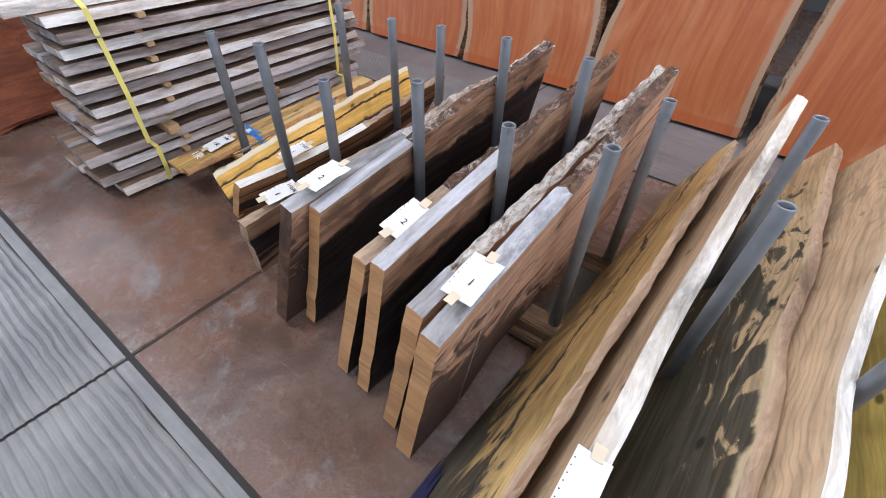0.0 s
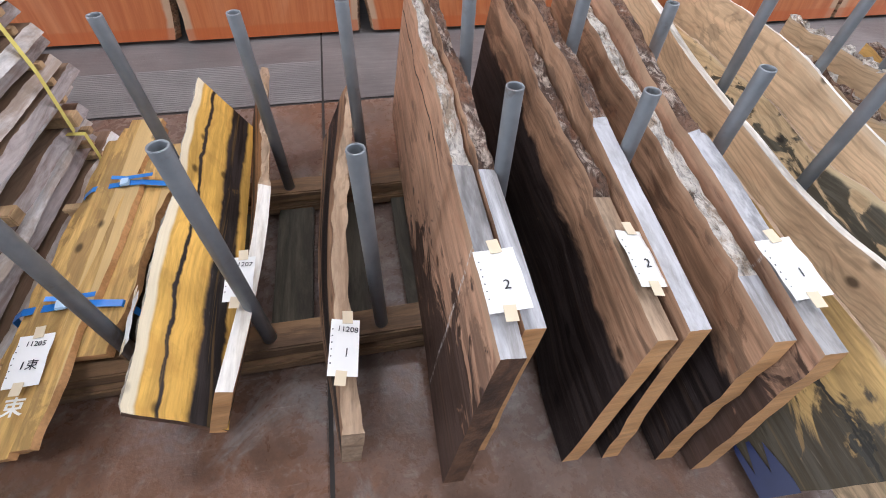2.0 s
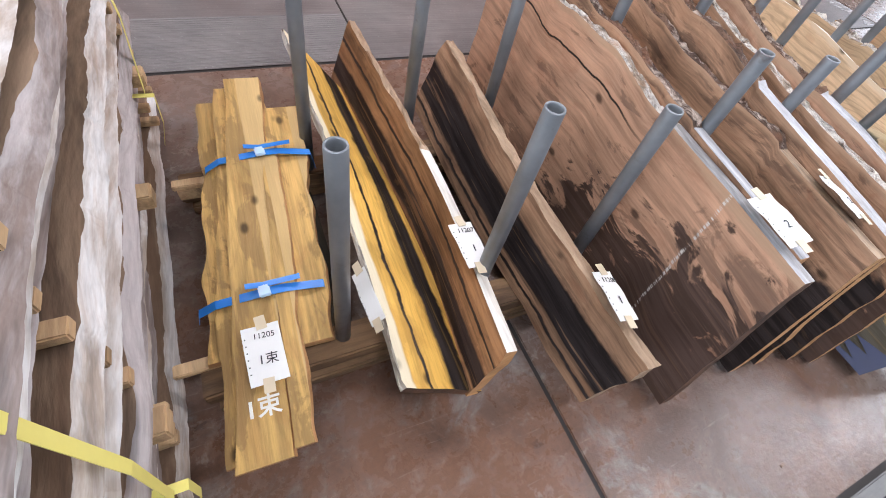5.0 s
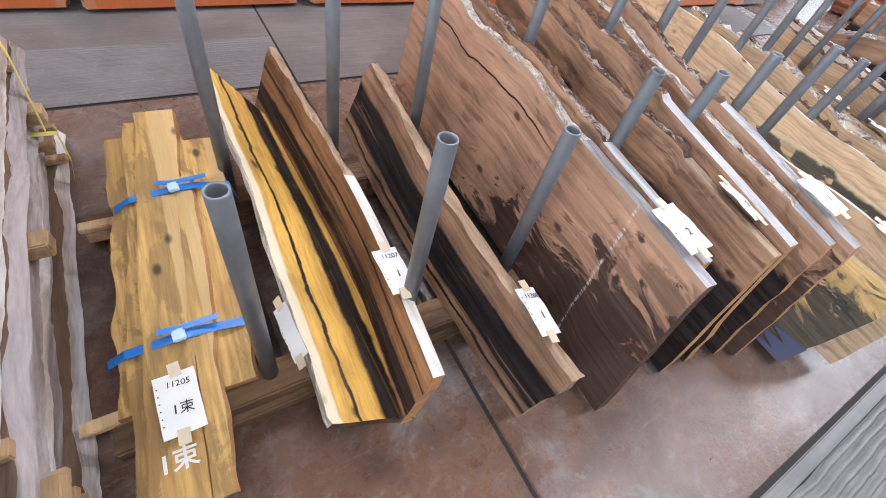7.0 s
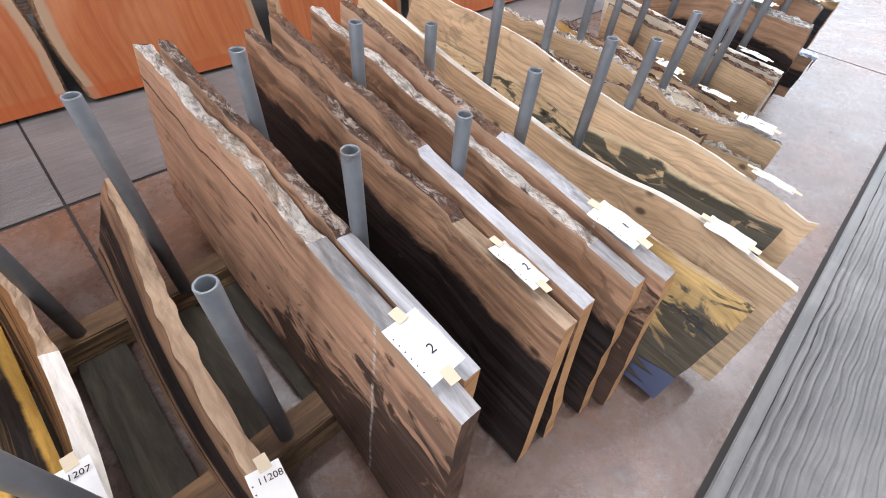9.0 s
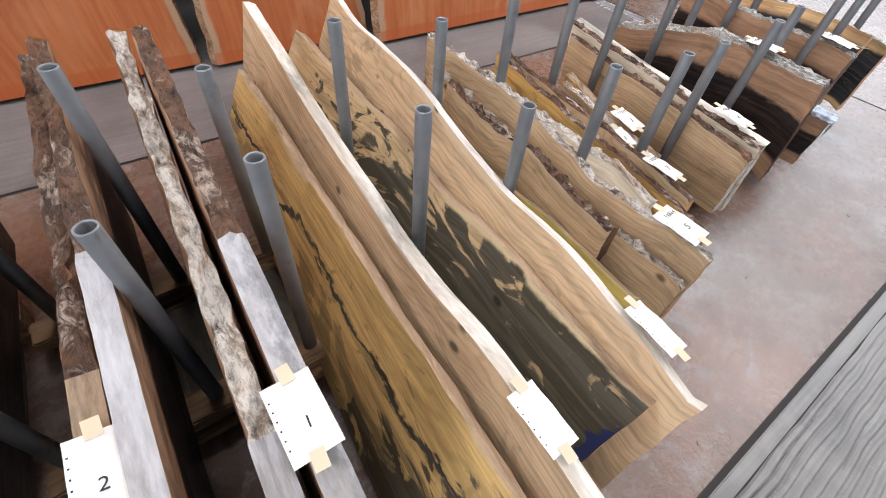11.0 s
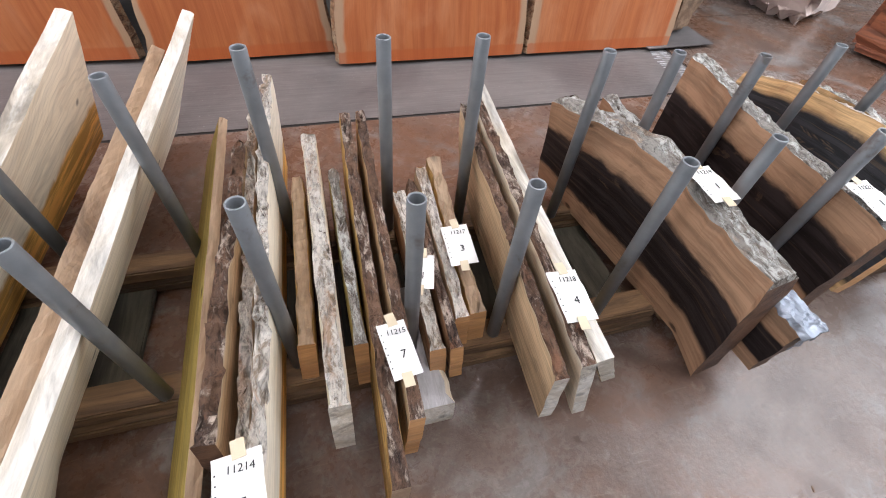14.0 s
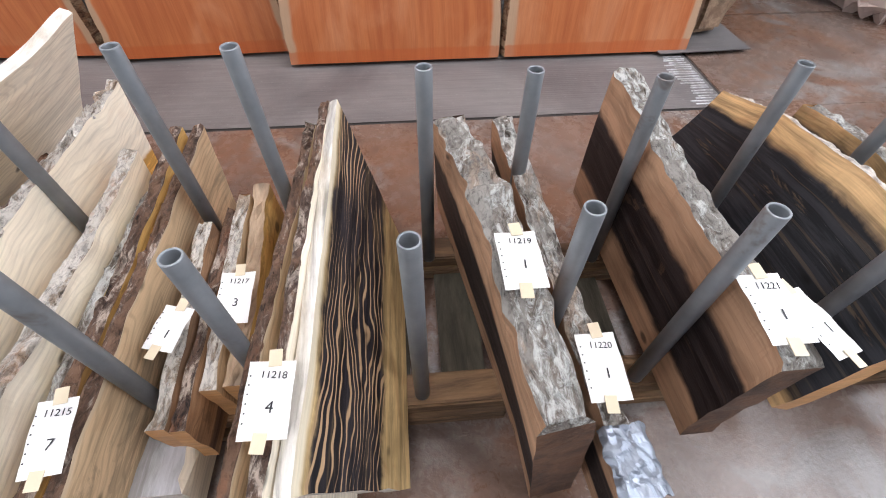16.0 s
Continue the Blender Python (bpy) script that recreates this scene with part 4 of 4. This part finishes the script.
# ---- bundle with blue bands ----
def flat_board(name, x0, x1, y0, y1, z, th, mat, parent=None, seed=0, wav=0.012, edge=None, taper=0.0):
    """A live-edge board lying flat along y."""
    n = 90
    verts, faces, idx = [], [], []
    ragged = 0.003 if edge in (M_PALEWOOD, M_GREYWOOD, M_BROWNWOOD) else 0.0
    for i in range(n + 1):
        t = i / n
        y = y0 + (y1 - y0) * t
        le = x0 + wav * (noise.noise(Vector((seed * 7.7, t * 6, 0))) * 1.4 + noise.noise(Vector((seed * 3.1, t * 13, 5))) * 0.6) + taper * t + ragged * noise.noise(Vector((seed, t * 70, 6)))
        ri = x1 + wav * (noise.noise(Vector((seed * 5.3, t * 6, 9))) * 1.4 + noise.noise(Vector((seed * 2.1, t * 13, 2))) * 0.6) + taper * t + ragged * noise.noise(Vector((seed, t * 70, 8)))
        b = (0.03 if edge in (M_PALEWOOD, M_GREYWOOD) else 0.008) * (0.75 + 0.5 * noise.noise(Vector((seed, t * 8, 1))) + 0.18 * noise.noise(Vector((seed, t * 44, 1))) * (ragged > 0))
        sag = 0.004 * noise.noise(Vector((seed * 1.9, t * 3, 3)))
        verts += [(le, y, z + sag), (le + b * 0.4, y, z + th + sag), (ri - b, y, z + th + sag), (ri, y, z + sag)]
    for i in range(n):
        a = i * 4
        for j in range(4):
            k = (j + 1) % 4
            faces.append((a + j, a + k, a + 4 + k, a + 4 + j)[::-1])
            idx.append(1 if j in (0, 2) else 0)
    faces += [(0, 1, 2, 3), (n * 4 + 3, n * 4 + 2, n * 4 + 1, n * 4)]
    idx += [1, 1]
    ob = put_mesh(name, verts, faces, [mat, edge or mat], idx, parent)
    for layer, f in (("metres", lambda v: (v[1], v[0])), ("band", lambda v: ((v[1] - y0) / (y1 - y0), (v[0] - x0) / (x1 - x0)))):
        lay = ob.data.uv_layers.new(name=layer)
        flat = [0.0] * (2 * len(ob.data.loops))
        for li, loop in enumerate(ob.data.loops):
            flat[2 * li], flat[2 * li + 1] = f(verts[loop.vertex_index])
        lay.data.foreach_set("uv", flat)
    return ob


bundle = new("banded_bundle")
tagged(bundle, "bundle of honey-coloured boards tied with two blue bands", "board bundle")
bundle.matrix_basis = pose(-1.975, -0.02, 0.2, 6, 0, -2.5) @ pose(2.0, 0.05, -0.2)
flat_board("board", -2.12, -1.90, -0.08, 0.86, 0.137, 0.028, W_HONEY, bundle, 61, 0.014, M_ENDTAN, 0.05)
flat_board("board", -2.10, -1.94, -0.34, 0.90, 0.167, 0.024, W_HONEY, bundle, 62, 0.012, M_ENDTAN, 0.09)
flat_board("board", -1.945, -1.80, -0.10, 0.78, 0.167, 0.03, W_HONEY, bundle, 63, 0.014, M_ENDTAN, 0.06)
flat_board("board", -2.075, -1.95, -0.36, 0.92, 0.193, 0.024, W_HONEY, bundle, 64, 0.008, M_ENDTAN, 0.10)
flat_board("board", -1.955, -1.90, -0.345, 0.60, 0.199, 0.022, W_HONEY, bundle, 65, 0.008, M_ENDTAN, 0.06)


def band(parent, y, xs, zs, mat, w=0.02, t=0.0016):
    """A flat band that runs over the given points at one y."""
    verts, faces = [], []
    n = len(xs)
    for x, z in zip(xs, zs):
        verts += [(x, y - w / 2, z), (x, y + w / 2, z)]
    faces = [(2 * i, 2 * i + 1, 2 * i + 3, 2 * i + 2) for i in range(n - 1)]
    ob = put_mesh("band", verts, faces, [mat], None, parent)
    s = ob.modifiers.new("thick", "SOLIDIFY")
    s.thickness, s.offset = t, 0
    return ob


for y, dx in ((0.06, 0.0), (0.55, 0.055)):
    band(bundle, y, [-2.135 + dx, -2.125 + dx, -2.08 + dx, -1.95 + dx, -1.90 + dx, -1.80 + dx, -1.785 + dx], [0.13, 0.172, 0.205, 0.226, 0.226, 0.205, 0.13], M_BLUE, 0.024)
    box("buckle", 0.03, 0.034, 0.012, pose(-1.955 + dx, y, 0.226, 0, 0, 6), M_BUCKLE, bundle, 0.003)
    band(bundle, y + 0.018, [-2.0 + dx, -1.955 + dx, -1.86 + dx], [0.242, 0.234, 0.244], M_BLUE, 0.016)
for y, x0, x1, up in ((-0.02, -2.18, -1.82, 0.0), (0.60, -2.12, -1.8, 0.0), (0.60, -2.13, -1.76, 0.045)):
    tagged(box("support_stick", x1 - x0, 0.035, 0.02 if up or y < 0 else 0.046, pose((x0 + x1) / 2, y, 0.116 + up), M_STICK, None, 0.003), "pale square stick under the banded bundle", "stick", "support sticks")
writing("1\u675f", 0.055, pose(-2.0, -0.235, 0.2185), bundle, M_CHALK)

# ---- stickered lumber stack with yellow straps ----
stack = new("lumber_stack")
stack.matrix_basis = pose(-2.66, 0.35, 0.026)
tagged(stack, "tall stack of grey live-edge boards with stickers and yellow straps", "lumber stack")
rs = random.Random(5)
layer_z, LAYERS = 0.0, []
tone = [M_GREYWOOD, M_GREYWOOD, M_BROWNWOOD, M_PALEWOOD]
for L in range(13):
    if L in (4,):
        for y in (-0.55, 0.1, 0.68):
            box("sticker", 0.52, 0.06, 0.05, pose(0.25, y, layer_z), M_STICK, stack, 0.004)
        layer_z += 0.05
    elif L:
        for y in (-0.5, 0.72):
            box("sticker", 0.48 + rs.uniform(-0.03, 0.03), 0.035, 0.024, pose(0.245 + rs.uniform(-0.01, 0.012), y + rs.uniform(-0.02, 0.02), layer_z), M_STICK, stack, 0.003)
        layer_z += 0.024
    xr = 0.49 + rs.uniform(-0.045, 0.04) - 0.002 * (12 - L)
    front = (-0.93 if L < 4 else -0.87) + rs.uniform(-0.05, 0.05)
    w = 0.24
    for k in range(2):
        m = rs.choice(tone) if k else (M_PALEWOOD if L % 2 == 0 else rs.choice(tone[:2]))
        flat_board("board", xr - w * (k + 1) + 0.012, xr - w * k, front + rs.uniform(-0.02, 0.02), 0.87 + rs.uniform(-0.05, 0.07), layer_z, 0.038, M_BROWNWOOD, stack, L * 5 + k, 0.009, m)
    layer_z += 0.042
flat_board("board", 0.13, 0.42, -0.95, 0.80, layer_z, 0.04, M_PALEWOOD, stack, 91, 0.02, M_PALEWOOD)
flat_board("board", 0.0, 0.12, -0.92, 0.82, layer_z, 0.04, M_PALEWOOD, stack, 92, 0.035, M_GREYWOOD)
for y in (-0.69, 0.62):
    band(stack, y, [0.0, 0.0, 0.43, 0.5, 0.52, 0.5], [0.2, layer_z + 0.01, layer_z + 0.046, layer_z + 0.01, 0.5, 0.24], M_YELLOW, 0.022)
    band(stack, y + 0.02, [0.42, 0.52, 0.515, 0.49], [0.222, 0.215, 0.1, 0.002], M_YELLOW, 0.022)

# reddish timber beyond the stack
tagged(box("red_timber", 0.9, 1.2, 0.7, pose(-4.0, -0.45, 0.026, 0, 0, 5), M_REDROUGH, None, 0.03, 0.03), "reddish timber block beyond the lumber stack", "timber")

# ---- paper tags ----
def on(x, y, z, txt="", n="", up=(0, 1, 0), right=(1, 0, 0), w=0.09, h=0.15):
    lines = [(t, s, yy) for t, s, yy in ((txt, 0.021, 0.045), (n, 0.032, -0.018)) if t]
    return price_tag((x, y, z), right, up, lines, w, h)


on(-0.735, -0.323, 0.638, "", "2", (0, 1, 0.07))
on(-0.405, -0.306, 0.618, "", "2", (0.05, 1, 0.09), (1, 0, -0.25), w=0.075)
on(-0.105, -0.40, 0.638, "", "1", (0.1, 1, 0.1))
on(0.31, -0.62, 0.498, "", "", (0.05, 1, 0.08), w=0.075)
on(0.69, -0.62, 0.522, "", "", (0.08, 1, 0.06), (1, 0, -0.2), w=0.075)
on(1.085, -0.433, 0.515, "11214", "5", (0, 1, 0.05), (1, 0.1, 0))
on(1.425, -0.17, 0.432, "11215", "7", (0, 1, 0.08), (1, 0.15, -0.1), w=0.075)
on(1.545, 0.10, 0.372, "", "1", (0.25, 1, 0.1), (1, -0.25, 0), w=0.08, h=0.12)
on(1.69, 0.182, 0.372, "11217", "3", (-0.1, 1, 0.15))
on(1.88, -0.16, 0.515, "11218", "4", (0.03, 1, 0.08), (1, 0, -0.1))
on(2.40, 0.049, 0.635, "11219", "1", (0, 1, 0.0))
on(2.572, -0.123, 0.46, "11220", "1", (-0.03, 1, 0.12))
on(2.87, -0.103, 0.63, "11221", "1", (0, 1, 0.08))
on(2.95, -0.13, 0.612, "", "1", (-0.3, 1, 0.05), (1, 0.3, -0.3))
on(-1.09, -0.29, 0.398, "11208", "1", (0.1, 1, 0.0), (1, -0.1, -0.25), w=0.07)
on(-1.375, 0.0, 0.354, "11207", "1", (0.05, 1, 0.04), (1, 0, -0.1), w=0.075)
on(-1.955, -0.085, 0.226, "11205", "1\u675f", (0.03, 1, 0.105))
on(-1.677, -0.04, 0.29, "", "", (0, 1, 0.1), (0.55, 0, 0.6), w=0.05, h=0.16)

# ---- small things ----
def foil_wrap(o, turn):
    """A crumpled sheet folded over the top and the front of a slab end."""
    nx, ny = 22, 30
    verts = []
    for i in range(nx + 1):
        for j in range(ny + 1):
            a, d = (i / nx - 0.5) * 0.105, j / ny * 0.2
            y, z = (0.125 - d, 0.012) if d < 0.125 else (-0.006, 0.012 - (d - 0.125))
            drop = max(0, abs(a) - 0.04) * 1.3
            c = noise.noise_vector(Vector((a * 42, d * 42, 2))) * 0.007 + noise.noise_vector(Vector((a * 110, d * 110, 5))) * 0.003
            verts.append((a + c.x, y + c.y - (0.006 if j > ny * 0.6 else 0), z + c.z - drop + 0.004))
    faces = [(i * (ny + 1) + j, (i + 1) * (ny + 1) + j, (i + 1) * (ny + 1) + j + 1, i * (ny + 1) + j + 1) for i in range(nx) for j in range(ny)]
    ob = put_mesh("foil_wrap", verts, faces, [M_FOIL])
    m = ob.modifiers.new("thick", "SOLIDIFY")
    m.thickness = 0.001
    ob.matrix_basis = pose(*o, 6, 0, turn)
    return tagged(ob, "crumpled silvery blue wrap over the slab end", "wrap")


foil_wrap((2.602, -0.357, 0.392), 6)


def paint_patch(parent_name, top, bot, v0, v1, depth, off, mat):
    """A thin irregular coloured patch on a slab's side face, at its front end."""
    top, bot = Vector(top), Vector(bot)
    along = Vector((0.03, 1, 0.02)).normalized()
    nrm = (top - bot).cross(along).normalized()
    if nrm.x > 0:
        nrm = -nrm
    n = 10
    verts = []
    for i in range(n + 1):
        p = bot.lerp(top, v0 + (v1 - v0) * i / n) + nrm * off
        verts += [p + along * 0.002, p + along * depth * (0.6 + 0.75 * noise.noise(Vector((i * 0.9, 3.3, v0 * 9))) - 0.04 * i)]
    ob = put_mesh("paint_patch", verts, [(2 * i, 2 * i + 1, 2 * i + 3, 2 * i + 2) for i in range(n)], [mat])
    m = ob.modifiers.new("thick", "SOLIDIFY")
    m.thickness = 0.001
    owner = next(o for o in bpy.data.objects if o.name == parent_name)
    ob.parent = owner
    return tagged(ob, "dark blue patch on the slab end")


paint_patch("yellow_slab", (0.20, -0.80, 0.40), (-0.02, -0.756, 0.03), 0.0, 0.24, 0.24, 0.026, M_BLUEPATCH)
paint_patch("yellow_slab.002", (0.585, -0.737, 0.44), (0.36, -0.72, 0.05), 0.35, 0.8, 0.07, 0.031, M_BLUEPATCH)
for x, y, r in ((1.72, -0.62, 20), (2.6, -0.7, 70), (0.9, -0.9, 40), (-0.6, -0.85, 10)):
    tagged(box("wood_chip", 0.018, 0.007, 0.003, pose(x, y, 0.0262, 0, 0, r), M_BROWNWOOD, None, 0.001), "dark wood chip lying on the floor", "wood chip", "wood chips")
